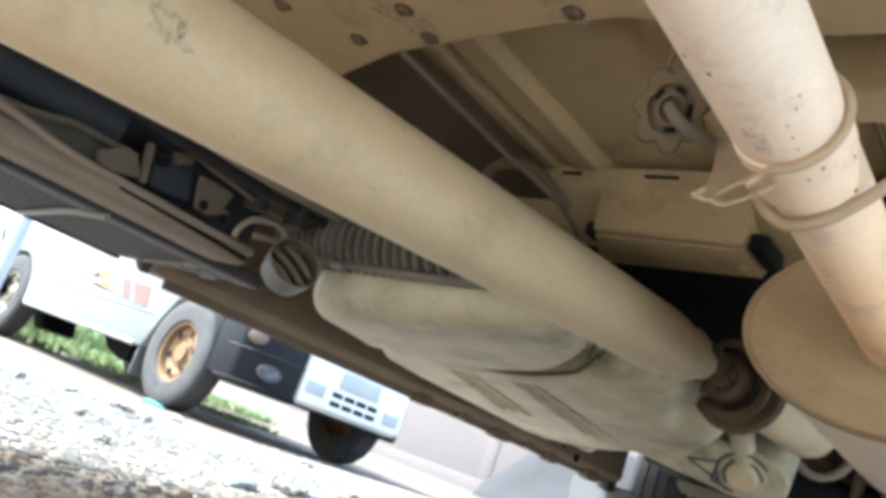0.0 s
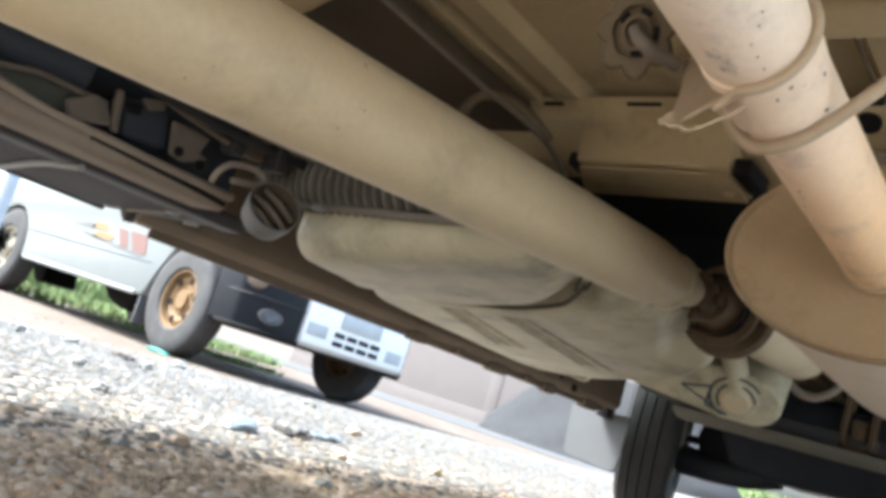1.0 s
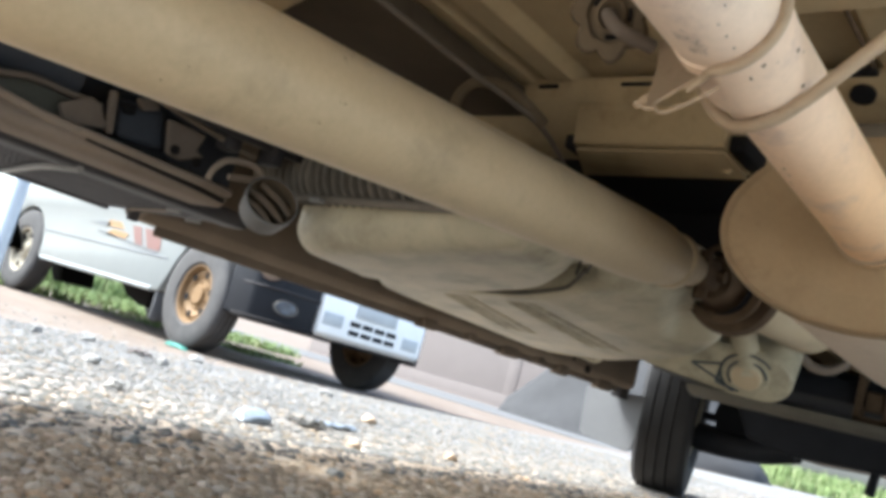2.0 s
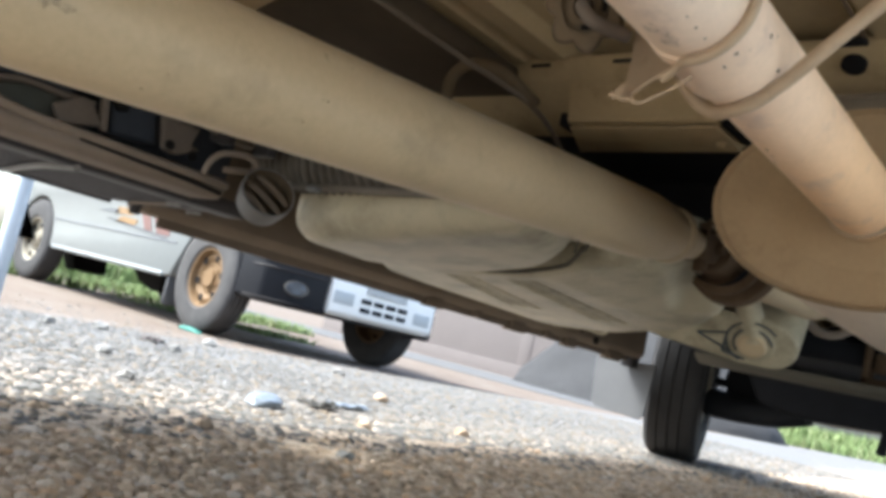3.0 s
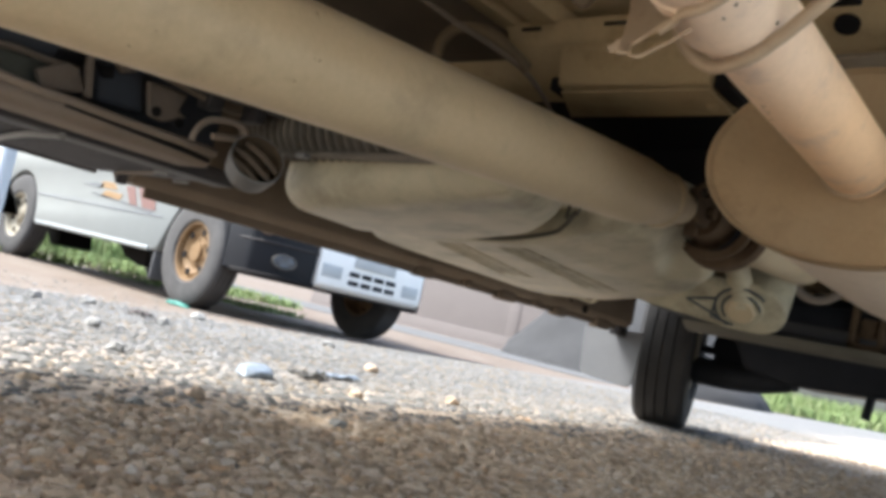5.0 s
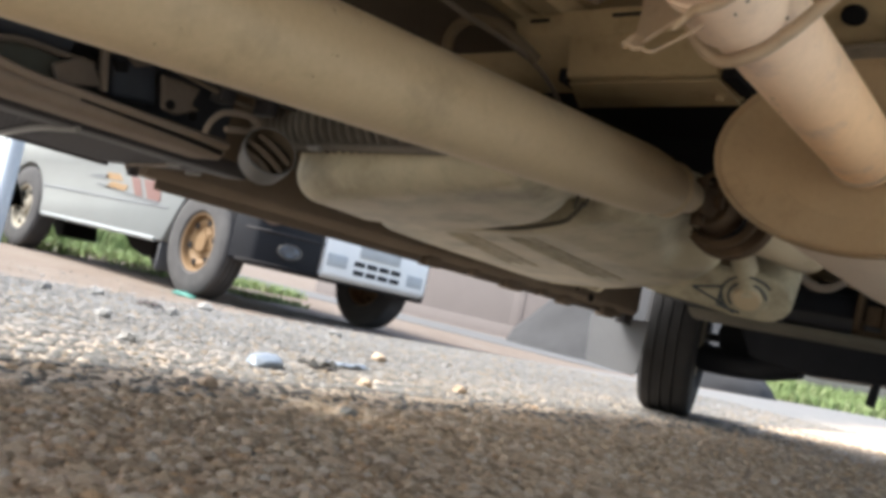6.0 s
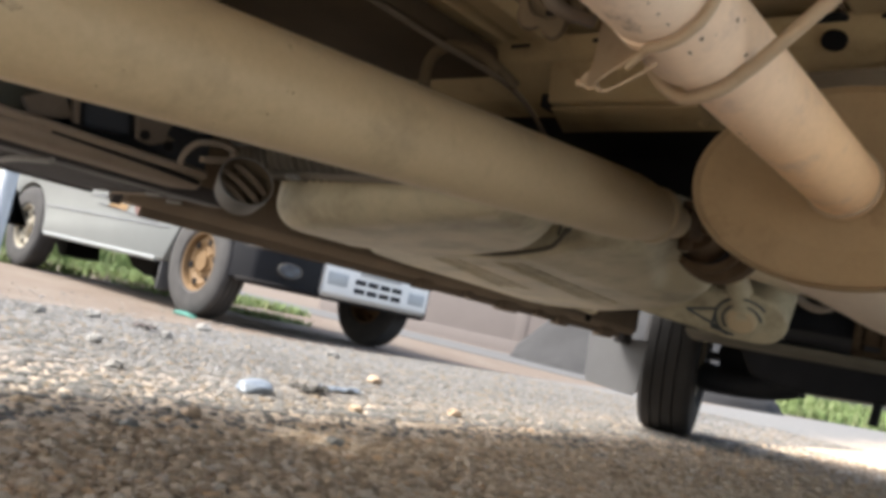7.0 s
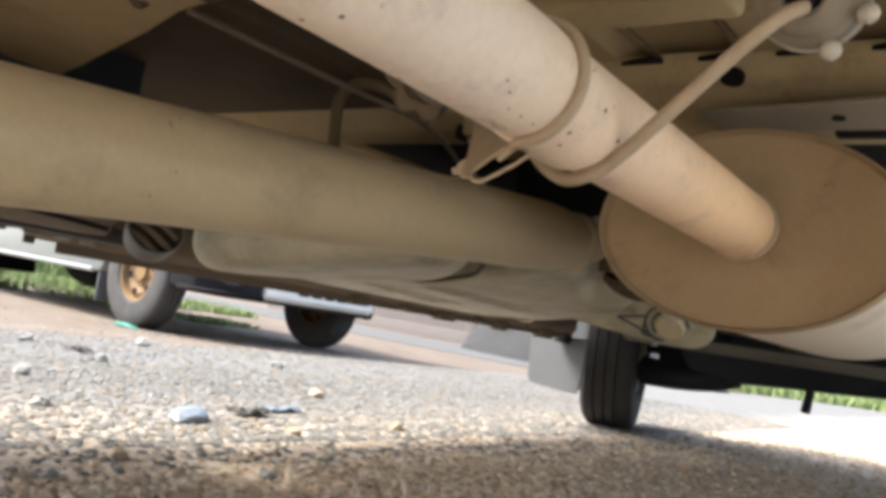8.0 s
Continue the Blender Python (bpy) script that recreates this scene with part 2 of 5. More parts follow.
M_GREYSTRIPE = plain("grey_stripe", (0.085, 0.092, 0.10), 0.4)
M_LEAF = stone_material("grass_blades", [(0.0, (0.09, 0.14, 0.04)), (0.5, (0.16, 0.22, 0.075)), (0.85, (0.22, 0.28, 0.11)), (1.0, (0.30, 0.30, 0.17))])
M_DRYLEAF = plain("dry_leaf", (0.07, 0.055, 0.05), 0.8)
# shaded stones lightened and sunlit ones darkened to even out the light
M_STONE_SHADED = stone_material("shaded_brown_gravel", [(0.0, (0.29, 0.214, 0.14)), (0.35, (0.47, 0.355, 0.24)), (0.6, (0.585, 0.455, 0.32)), (0.78, (0.63, 0.53, 0.415)), (0.9, (0.57, 0.38, 0.22)), (1.0, (0.65, 0.575, 0.48))])
M_STONE_SUNLIT = stone_material("sunlit_gravel", [(0.0, (0.098, 0.094, 0.088)), (0.4, (0.148, 0.140, 0.126)), (0.7, (0.176, 0.170, 0.158)), (0.8, (0.185, 0.152, 0.112)), (0.9, (0.19, 0.145, 0.095)), (1.0, (0.257, 0.253, 0.244))], 0.88, 1.1, 0.2)
M_GROUND = gravel_ground()


# ---- building helpers ----
def mesh_from(bm, name, mat, smooth=True):
    me = bpy.data.meshes.new(name)
    bmesh.ops.recalc_face_normals(bm, faces=bm.faces)
    bm.to_mesh(me)
    bm.free()
    me.materials.append(mat)
    if smooth:
        me.polygons.foreach_set("use_smooth", [True] * len(me.polygons))
        me.set_sharp_from_angle(angle=radians(38))
    return me


def part(name, bm, mat, parent, label="", smooth=True):
    ob = new(name, mesh_from(bm, name, mat, smooth))
    ob.parent = parent
    return tagged(ob, label)


def thing(name, label, category, at=(0, 0, 0), group=""):
    ob = new(name)
    ob.location = at
    return tagged(ob, label, category, group)


def merge(*bms):
    """Join bmeshes into the first."""
    out = bms[0]
    for other in bms[1:]:
        me = bpy.data.meshes.new("joined")
        other.to_mesh(me)
        other.free()
        out.from_mesh(me)
        bpy.data.meshes.remove(me)
    return out


def box(x0, x1, y0, y1, z0, z1, bevel=0.004, seg=2):
    bm = bmesh.new()
    bmesh.ops.create_cube(bm, size=1)
    bmesh.ops.scale(bm, vec=(x1 - x0, y1 - y0, z1 - z0), verts=bm.verts)
    bmesh.ops.translate(bm, vec=((x0 + x1) / 2, (y0 + y1) / 2, (z0 + z1) / 2), verts=bm.verts)
    if bevel:
        bmesh.ops.bevel(bm, geom=list(bm.edges), offset=bevel, segments=seg, profile=0.5, affect="EDGES")
    return bm


def prism(poly, lo, hi, axis="z", bevel=0.0, seg=3):
    """A polygon (2D, in the two other axes) drawn out along an axis."""
    bm = bmesh.new()

    def put(u, v, w):
        return {"z": (u, v, w), "y": (u, w, v), "x": (w, u, v)}[axis]
    a = [bm.verts.new(put(u, v, lo)) for u, v in poly]
    b = [bm.verts.new(put(u, v, hi)) for u, v in poly]
    bm.faces.new(a)
    bm.faces.new(b)
    for i in range(len(poly)):
        j = (i + 1) % len(poly)
        bm.faces.new((a[i], a[j], b[j], b[i]))
    bmesh.ops.recalc_face_normals(bm, faces=bm.faces)
    if bevel:
        bmesh.ops.bevel(bm, geom=list(bm.edges), offset=bevel, segments=seg, profile=0.5, affect="EDGES", clamp_overlap=True)
    return bm


def lathe(profile, start, direction, seg=40, squash=(1.0, 1.0), caps=True):
    """Rings of (distance along the axis, radius) about an axis; squash makes them oval (sideways, upwards)."""
    d = Vector(direction).normalized()
    side = d.cross(Vector((0, 0, 1)))
    side = side.normalized() if side.length > 1e-4 else Vector((1, 0, 0))
    up = side.cross(d).normalized()
    bm = bmesh.new()
    rings = []
    for s, r in profile:
        c = Vector(start) + d * s
        rings.append([bm.verts.new(c + side * (r * squash[0] * math.cos(a)) + up * (r * squash[1] * math.sin(a)))
                      for a in (2 * math.pi * k / seg for k in range(seg))])
    for a, b in zip(rings, rings[1:]):
        for k in range(seg):
            bm.faces.new((a[k], a[(k + 1) % seg], b[(k + 1) % seg], b[k]))
    if caps:
        bm.faces.new(rings[0])
        bm.faces.new(rings[-1])
    return bm


def tube(points, r, seg=14, closed=False):
    """A round bar or hose along a smooth line through points; r may be a function of the share of its length."""
    pts = [Vector(p) for p in points]
    fine = []
    n = len(pts)
    spans = n if closed else n - 1
    for i in range(spans):
        p1, p2 = pts[i], pts[(i + 1) % n]
        p0 = pts[i - 1] if closed or i else p1 * 2 - p2
        p3 = pts[(i + 2) % n] if closed or i + 2 < n else p2 * 2 - p1
        for k in range(8):
            t = k / 8
            fine.append(0.5 * (2 * p1 + (p2 - p0) * t + (2 * p0 - 5 * p1 + 4 * p2 - p3) * t * t + (3 * p1 - p0 - 3 * p2 + p3) * t ** 3))
    if not closed:
        fine.append(pts[-1])
    bm = bmesh.new()
    rings = []
    m = len(fine)
    ref = Vector((0.13, 0.31, 0.94)).normalized()
    for i, p in enumerate(fine):
        d = (fine[(i + 1) % m] - fine[i - 1]) if closed else (fine[min(i + 1, m - 1)] - fine[max(i - 1, 0)])
        d.normalize()
        ref = (ref - d * ref.dot(d)).normalized()
        other = d.cross(ref)
        rad = r(i / (m - 1)) if callable(r) else r
        rings.append([bm.verts.new(p + (ref * math.cos(a) + other * math.sin(a)) * rad) for a in (2 * math.pi * k / seg for k in range(seg))])
    pairs = list(zip(rings, rings[1:])) + ([(rings[-1], rings[0])] if closed else [])
    for a, b in pairs:
        for k in range(seg):
            bm.faces.new((a[k], a[(k + 1) % seg], b[(k + 1) % seg], b[k]))
    if not closed:
        bm.faces.new(rings[0])
        bm.faces.new(rings[-1])
    return bm


def bolt(at, axis, r=0.008, h=0.006):
    """A hexagon head on a washer."""
    a = lathe([(0, r * 1.5), (0.0015, r * 1.5)], at, axis, 18)
    b = lathe([(0.0015, r), (h, r), (h + 0.0015, r * 0.8)], at, axis, 6)
    return merge(a, b)


def fall(x, y):
    """The yard's ground, level by the vehicle and sinking a little towards the parked truck."""
    t = min(1.0, max(0.0, (-x - 1.4) / 3.3))
    return -0.118 * t * t * (3 - 2 * t)


# ---- ground ----
def build_ground():
    xs = [-400, -120, -50, -25, -14] + [-10 + 0.25 * k for k in range(34)] + [-1.4, -0.7, 0.0, 0.8, 2, 4, 8, 20, 60, 200, 400]
    ys = [-400, -120, -40, -12, -5, -2, 0, 1, 2, 3, 4, 5, 6, 8, 10, 14, 20, 30, 60, 150, 400]
    bm = bmesh.new()
    rows = [[bm.verts.new((x, y, max(-0.35, fall(x, y)))) for x in xs] for y in ys]
    for a, b in zip(rows, rows[1:]):
        for k in range(len(xs) - 1):
            bm.faces.new((a[k], a[k + 1], b[k + 1], b[k]))
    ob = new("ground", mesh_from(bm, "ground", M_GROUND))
    tagged(ob, "gravel yard, brown lightened under the vehicle and grey darkened beside it", "ground", kind="structure")


def stone_shapes(count, rng):
    shapes = []
    for _ in range(count):
        bm = bmesh.new()
        bmesh.ops.create_icosphere(bm, subdivisions=1, radius=1.0)
        for v in bm.verts:
            v.co *= 0.72 + 0.5 * rng.random()
        bm.verts.ensure_lookup_table()
        shapes.append((np.array([v.co[:] for v in bm.verts]), np.array([[v.index for v in f.verts] for f in bm.faces])))
        bm.free()
    return shapes


def scatter_stones(name, mat, label, spots, rng, rise=0.2, flat=1.0):
    """spots: rows of x, y, radius. One object of many loose stones, pressed a little into the ground."""
    shapes = stone_shapes(12, rng)
    verts, faces, base = [], [], 0
    for x, y, r in spots:
        v, f = shapes[rng.integers(len(shapes))]
        a = rng.random() * 6.283
        c, s = math.cos(a), math.sin(a)
        q = v * np.array([r * (0.8 + 0.5 * rng.random()), r * (0.7 + 0.4 * rng.random()), r * flat * (0.38 + 0.3 * rng.random())])
        q = np.stack([q[:, 0] * c - q[:, 1] * s + x, q[:, 0] * s + q[:, 1] * c + y, q[:, 2] + fall(x, y) + r * rise], 1)
        verts.append(q)
        faces.append(f + base)
        base += len(q)
    me = bpy.data.meshes.new(name)
    me.from_pydata(np.concatenate(verts).tolist(), [], np.concatenate(faces).tolist())
    me.materials.append(mat)
    ob = new(name, me)
    tagged(ob, label, "gravel", kind="stuff")


def build_gravel():
    rng = np.random.default_rng(4)
    brown, pale = [], []
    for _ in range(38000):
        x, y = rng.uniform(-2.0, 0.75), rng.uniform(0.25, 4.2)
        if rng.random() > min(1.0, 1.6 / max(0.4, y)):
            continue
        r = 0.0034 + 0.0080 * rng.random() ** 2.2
        # stone tone changes along the vehicle's shadow edge
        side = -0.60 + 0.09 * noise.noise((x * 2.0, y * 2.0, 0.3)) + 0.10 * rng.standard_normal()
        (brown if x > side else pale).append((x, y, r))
    # close layer of fine stones beside the lens, with a few larger pebbles
    for _ in range(22000):
        x, y = rng.uniform(-0.62, 0.12), rng.uniform(0.30, 1.75)
        brown.append((x, y, 0.0036 + 0.0085 * rng.random() ** 3.5))
    for _ in range(22000):
        d = rng.random() ** 1.6
        x, y = -0.8 - 2.6 * d, rng.uniform(0.2, 5.5)
        pale.append((x, y, 0.0045 + 0.010 * rng.random() ** 3))
    for _ in range(1500):
        x, y = rng.uniform(-5.2, -2.2), rng.uniform(0.6, 5.2)
        pale.append((x, y, 0.006 + 0.012 * rng.random() ** 3))
    scatter_stones("shaded_brown_gravel", M_STONE_SHADED, "loose brown and grey gravel, lightened for the vehicle's shade", brown, rng)
    scatter_stones("sunlit_gravel", M_STONE_SUNLIT, "loose crushed stone in daylight, darkened against the sun", pale, rng, 0.08, 0.72)


def build_grass(name, label, blocks, seed):
    rng = np.random.default_rng(seed)
    verts, faces = [], []
    for x0, x1, y0, y1, count, tall in blocks:
        for _ in range(count):
            x, y = rng.uniform(x0, x1), rng.uniform(y0, y1)
            if noise.noise((x * 1.3, y * 1.3, 5.0)) < -0.25:
                continue
            a, h, w = rng.random() * 6.283, tall * (0.4 + 0.8 * rng.random()), 0.006 + 0.010 * rng.random()
            lean = 1.1 * h * rng.random()
            c, s = math.cos(a), math.sin(a)
            z = max(-0.35, fall(x, y)) - 0.01
            k = len(verts)
            verts += [(x - w * s, y + w * c, z), (x + w * s, y - w * c, z), (x + lean * 0.35 * c + w * 0.7 * s, y + lean * 0.35 * s - w * 0.7 * c, z + h * 0.6),
                      (x + lean * 0.35 * c - w * 0.7 * s, y + lean * 0.35 * s + w * 0.7 * c, z + h * 0.6), (x + lean * c, y + lean * s, z + h)]
            faces += [(k, k + 1, k + 2, k + 3), (k + 3, k + 2, k + 4)]
    me = bpy.data.meshes.new(name)
    me.from_pydata(verts, [], faces)
    me.materials.append(M_LEAF)
    tagged(new(name, me), label, "grass", kind="stuff")


build_ground()
build_gravel()
build_grass("grass", "fresh green grass and weeds behind the parked truck", [(-12.5, -7.0, 4.3, 5.3, 1200, 0.09), (-13.0, -8.1, 5.4, 7.4, 6000, 0.13), (-6.6, -5.95, 4.9, 5.6, 450, 0.07), (-9.6, -7.9, 3.0, 4.2, 900, 0.12), (-17.0, -11.5, 4.0, 8.0, 5000, 0.55)], 11)
build_grass("grass_verge", "green weedy verge across the yard", [(-6.5, 4.0, 14.2, 16.0, 9000, 0.20), (-8.5, 4.0, 15.5, 24.0, 30000, 0.40)], 12)

# ---- wall and road across the yard ----
wall = box(-14.0, -4.3, 12.6, 12.8, -0.3, 2.0, 0.01)
wall_north = new("wall_north", mesh_from(wall, "wall_north", M_WALL))
tagged(wall_north, "long pinkish plastered yard wall with vertical joints", "wall", kind="structure")
for x in (-11.4, -8.35, -5.3):
    part("pilaster", box(x - 0.13, x + 0.13, 12.585, 12.62, -0.3, 2.0, 0.008), M_WALL, wall_north)
part("plinth", box(-14.0, -4.3, 12.575, 12.6, -0.3, 0.12, 0.01), M_WALL, wall_north)
road = new("road", mesh_from(box(-30, -3.5, 8.6, 11.6, -0.5, -0.105, 0.0), "road", M_ROAD))
tagged(road, "pale concrete lane in front of the wall", "road", kind="structure")


# plain dark grey mound shape in front of the wall
def build_heap():
    bm = bmesh.new()
    bmesh.ops.create_icosphere(bm, subdivisions=5, radius=1.0)
    for v in bm.verts:
        n = noise.fractal(v.co * 3.0, 1.0, 2.0, 4) * 0.05
        h = min(1.25, max(0.0, 1 - math.hypot(v.co.x, v.co.y)) * 2.6) if v.co.z > 0 else -0.05
        v.co = Vector((v.co.x * 2.2, v.co.y * 1.2, h)) * (1 + n)
    bmesh.ops.translate(bm, vec=(-5.2, 11.2, -0.16), verts=bm.verts)
    tagged(new("grey_mound", mesh_from(bm, "grey_mound", M_HEAP)), "dark grey mound shape standing against the wall", "mound")


build_heap()

# ---- our vehicle: an underside with its running gear ----
van = thing("utility_truck", "parked utility truck whose underside is coated in tan dust", "truck", (-0.05, 1.2, 0.0))


def vpart(name, bm, mat, label="", smooth=True, parent=None):
    """A part of the van, given in world metres."""
    if parent is None:
        bmesh.ops.translate(bm, vec=-van.location, verts=bm.verts)
        return part(name, bm, mat, van, label, smooth)
    bmesh.ops.translate(bm, vec=-van.location, verts=bm.verts)
    return part(name, bm, mat, parent, label, smooth)


def build_floor():
    """Pressed floor with long beads along the vehicle."""
    beads = [(-0.74, 0.07), (-0.58, 0.07), (-0.43, 0.07), (-0.285, 0.075), (-0.215, 0.06), (0.013, 0.05), (0.19, 0.07), (0.35, 0.07), (0.52, 0.07), (0.65, 0.07)]
    profile = [(-0.93, 0.625)]
    for c, w in beads:
        profile += [(c - w / 2, 0.625), (c - w / 2 + 0.012, 0.607), (c + w / 2 - 0.012, 0.607), (c + w / 2, 0.625)]
    profile.append((0.78, 0.625))
    bm = bmesh.new()
    lines = [[bm.verts.new((x, y, z)) for x, z in profile] for y in (-0.35, 3.5)]
    top = [[bm.verts.new((x, y, z + 0.012)) for x, z in profile] for y in (-0.35, 3.5)]
    for k in range(len(profile) - 1):
        bm.faces.new((lines[0][k], lines[0][k + 1], lines[1][k + 1], lines[1][k]))
        bm.faces.new((top[0][k], top[0][k + 1], top[1][k + 1], top[1][k]))
    for e in (0, 1):
        for k in range(len(profile) - 1):
            bm.faces.new((lines[e][k], lines[e][k + 1], top[e][k + 1], top[e][k]))
    for k in (0, len(profile) - 1):
        bm.faces.new((lines[0][k], lines[1][k], top[1][k], top[0][k]))
    return vpart("floor_pan", bm, M_UNDER, "tan dusty pressed steel floor with long beads")


floor_pan = build_floor()

# rear crossmember, bowed front edge, bolts under it
rear_edge = [(-0.90, 0.66), (-0.50, 0.576), (-0.285, 0.522), (-0.186, 0.493), (-0.11, 0.485), (0.014, 0.472), (0.06, 0.472), (0.20, 0.512), (0.50, 0.53), (0.76, 0.56)]
rear_cross = vpart("crossmember", prism(rear_edge + [(0.76, 0.28), (-0.90, 0.28)], 0.52, 0.612, "z", 0.010, 3), M_UNDER, "broad dusty crossmember with bolt holes")
for x, y in ((-0.252, 0.402), (-0.12, 0.429), (0.031, 0.455), (-0.206, 0.461), (-0.123, 0.469)):
    vpart("bolt", bolt((x, y, 0.521), (0, 0, -1), 0.006, 0.004), M_RUST, parent=rear_cross)

# front crossmember: sloping face, lower bracket block, slots and holes
front_cross = vpart("crossmember", prism([(0.885, 0.612), (0.90, 0.585), (0.965, 0.555), (1.02, 0.548), (1.03, 0.612)], -0.92, 0.76, "x", 0.005, 2), M_UNDER, "dusty crossmember pierced by round holes and slots")
vpart("bracket_block", prism([(0.902, 0.592), (0.914, 0.537), (0.918, 0.5335), (1.005, 0.5315), (1.01, 0.57)], -0.194, 0.008, "x", 0.0025, 2), M_UNDER, parent=front_cross)
vpart("bracket_lip", prism([(-0.192, 0.922), (0.008, 0.920), (0.004, 1.008), (-0.236, 1.022)], 0.5275, 0.5312, "z", 0.0015, 2), M_UNDER, parent=front_cross)
vpart("bolt", bolt((-0.010, 0.975, 0.5275), (0, 0, -1), 0.006, 0.004), M_UNDER, parent=front_cross)
# black strips painting the shade inside the floor slots
for x, half in ((-0.236, 0.015), (-0.105, 0.023)):
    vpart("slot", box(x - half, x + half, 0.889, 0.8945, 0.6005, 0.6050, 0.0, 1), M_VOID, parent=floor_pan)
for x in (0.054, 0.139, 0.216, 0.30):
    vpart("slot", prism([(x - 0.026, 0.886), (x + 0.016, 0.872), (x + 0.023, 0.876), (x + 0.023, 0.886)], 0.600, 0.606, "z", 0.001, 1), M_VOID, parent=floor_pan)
    # thin rust-toned bar painting the shade in a floor groove
    vpart("floor_groove", tube([(x + 0.021, 0.876, 0.6062), (x + 0.020, 0.83, 0.6072), (x + 0.020, 0.76, 0.6075)], 0.0022, 6), M_RUST, parent=floor_pan)


def disc(c, normal, r, name, mat, parent, squash=(1.0, 1.0)):
    return vpart(name, lathe([(-0.002, r), (0.002, r)], c, normal, 24, squash), mat, parent=parent)


# black blocks and discs painting the shade beside the bracket and in holes
vpart("void_block", box(0.0095, 0.030, 0.922, 0.990, 0.531, 0.552, 0.003), M_VOID, parent=front_cross)
vpart("void_block", box(-0.212, -0.1955, 0.922, 0.985, 0.531, 0.550, 0.003), M_VOID, parent=front_cross)
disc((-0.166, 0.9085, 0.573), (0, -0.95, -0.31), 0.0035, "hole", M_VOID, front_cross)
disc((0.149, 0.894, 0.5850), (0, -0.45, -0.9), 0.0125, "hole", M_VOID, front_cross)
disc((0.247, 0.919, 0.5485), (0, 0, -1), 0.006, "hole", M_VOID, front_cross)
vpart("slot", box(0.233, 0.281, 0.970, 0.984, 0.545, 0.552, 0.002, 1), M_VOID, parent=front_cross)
vpart("cross_flange", prism([(0.115, 0.894), (0.215, 0.886), (0.30, 0.868), (0.76, 0.862), (0.76, 0.966), (0.115, 0.966)], 0.549, 0.5535, "z", 0.0015, 1), M_HANGER, "flat lower flange of the crossmember", parent=front_cross)
vpart("floor_brace", box(0.030, 0.243, 0.598, 0.646, 0.536, 0.612, 0.006, 3), M_UNDER, "short dusty stiffening beam")
# black panels painting the unlit void above the gearbox
vpart("void_cover", box(-0.60, 0.30, 1.03, 2.6, 0.585, 0.605, 0.004), M_VOID, "black panel painting the dark void above the gearbox")
vpart("void_wall", box(-0.40, 0.20, 1.36, 1.39, 0.47, 0.60, 0.006), M_VOID)

# sill and its inner flange
sill = vpart("sill", prism([(-0.985, 0.62), (-0.985, 0.335), (-0.965, 0.318), (-0.905, 0.318), (-0.892, 0.335), (-0.90, 0.62)], 0.765, 2.62, "y", 0.004, 2), M_SILL, "brown dusty door sill")
vpart("sill_flange", box(-0.925, -0.918, 0.8, 2.55, 0.300, 0.32, 0.001, 1), M_SILL, parent=sill)
vpart("hole", lathe([(-0.002, 0.016), (0.002, 0.016)], (-0.893, 2.29, 0.337), (1, 0, 0.15), 16), M_VOID, parent=sill)
vpart("hole", lathe([(-0.002, 0.007), (0.002, 0.007)], (-0.893, 2.20, 0.35), (1, 0, 0.15), 16), M_VOID, parent=sill)
for y, w, z in ((1.52, 0.05, 0.296), (1.70, 0.03, 0.302), (1.86, 0.07, 0.294), (2.03, 0.035, 0.300), (2.15, 0.05, 0.292), (2.40, 0.08, 0.290)):
    vpart("sill_clip", box(-0.934, -0.900, y, y + w, z, 0.322, 0.003), M_SILL, "small dusty clip under the sill", parent=sill)

# black ribbed side tray behind the sill
tray = vpart("side_tray", box(-1.02, -0.60, -0.35, 0.766, 0.332, 0.344, 0.004), M_TRAYBLACK, "black ribbed plastic tray, dusty at its rim")
grid = bmesh.new()
for k in range(98):
    y = -0.05 + k * 0.008
    grid = merge(grid, box(-1.01, -0.62, y, y + 0.0042, 0.3298, 0.3325, 0, 1))
for k in range(9):
    x = -1.0 + k * 0.045
    grid = merge(grid, box(x, x + 0.006, -0.05, 0.735, 0.3292, 0.3325, 0, 1))
vpart("mesh_grid", grid, M_TRAYBLACK, "fine moulded mesh", False, tray)
vpart("rim", box(-0.640, -0.588, -0.35, 0.75, 0.3245, 0.346, 0.004), M_TRAYBLACK, parent=tray)
vpart("strip", tube([(-1.0, 0.562, 0.3262), (-0.90, 0.541, 0.3250), (-0.80, 0.520, 0.3248), (-0.70, 0.503, 0.3248), (-0.64, 0.500, 0.3240), (-0.588, 0.499, 0.3235)], 0.0045, 8), M_STEEL, parent=tray, label="pale grey flat strip across the tray")
vpart("outer_lip", box(-1.032, -1.018, -0.35, 0.758, 0.3255, 0.344, 0.003), M_TRAYBLACK, parent=tray)
vpart("bolt", bolt((-0.876, 0.731, 0.328), (0, 0, -1), 0.009, 0.018), M_TRAYBLACK, parent=tray)

vpart("end_strip", tube([(-0.84, 0.705, 0.3225), (-0.75, 0.684, 0.3215), (-0.66, 0.664, 0.3205)], 0.0022, 8), M_RAIL, "dusty strip closing the tray", parent=tray)
for x0, y0, dx in ((-0.650, 0.656, 0.030), (-0.690, 0.712, 0.034)):
    vpart("clip", prism([(x0, y0), (x0 + dx, y0 + 0.002), (x0 + dx + 0.002, y0 + 0.007), (x0 + 0.002, y0 + 0.005)], 0.3185, 0.3235, "z", 0.0015, 2), M_STEEL, "pale clip on the tray's end", parent=tray)

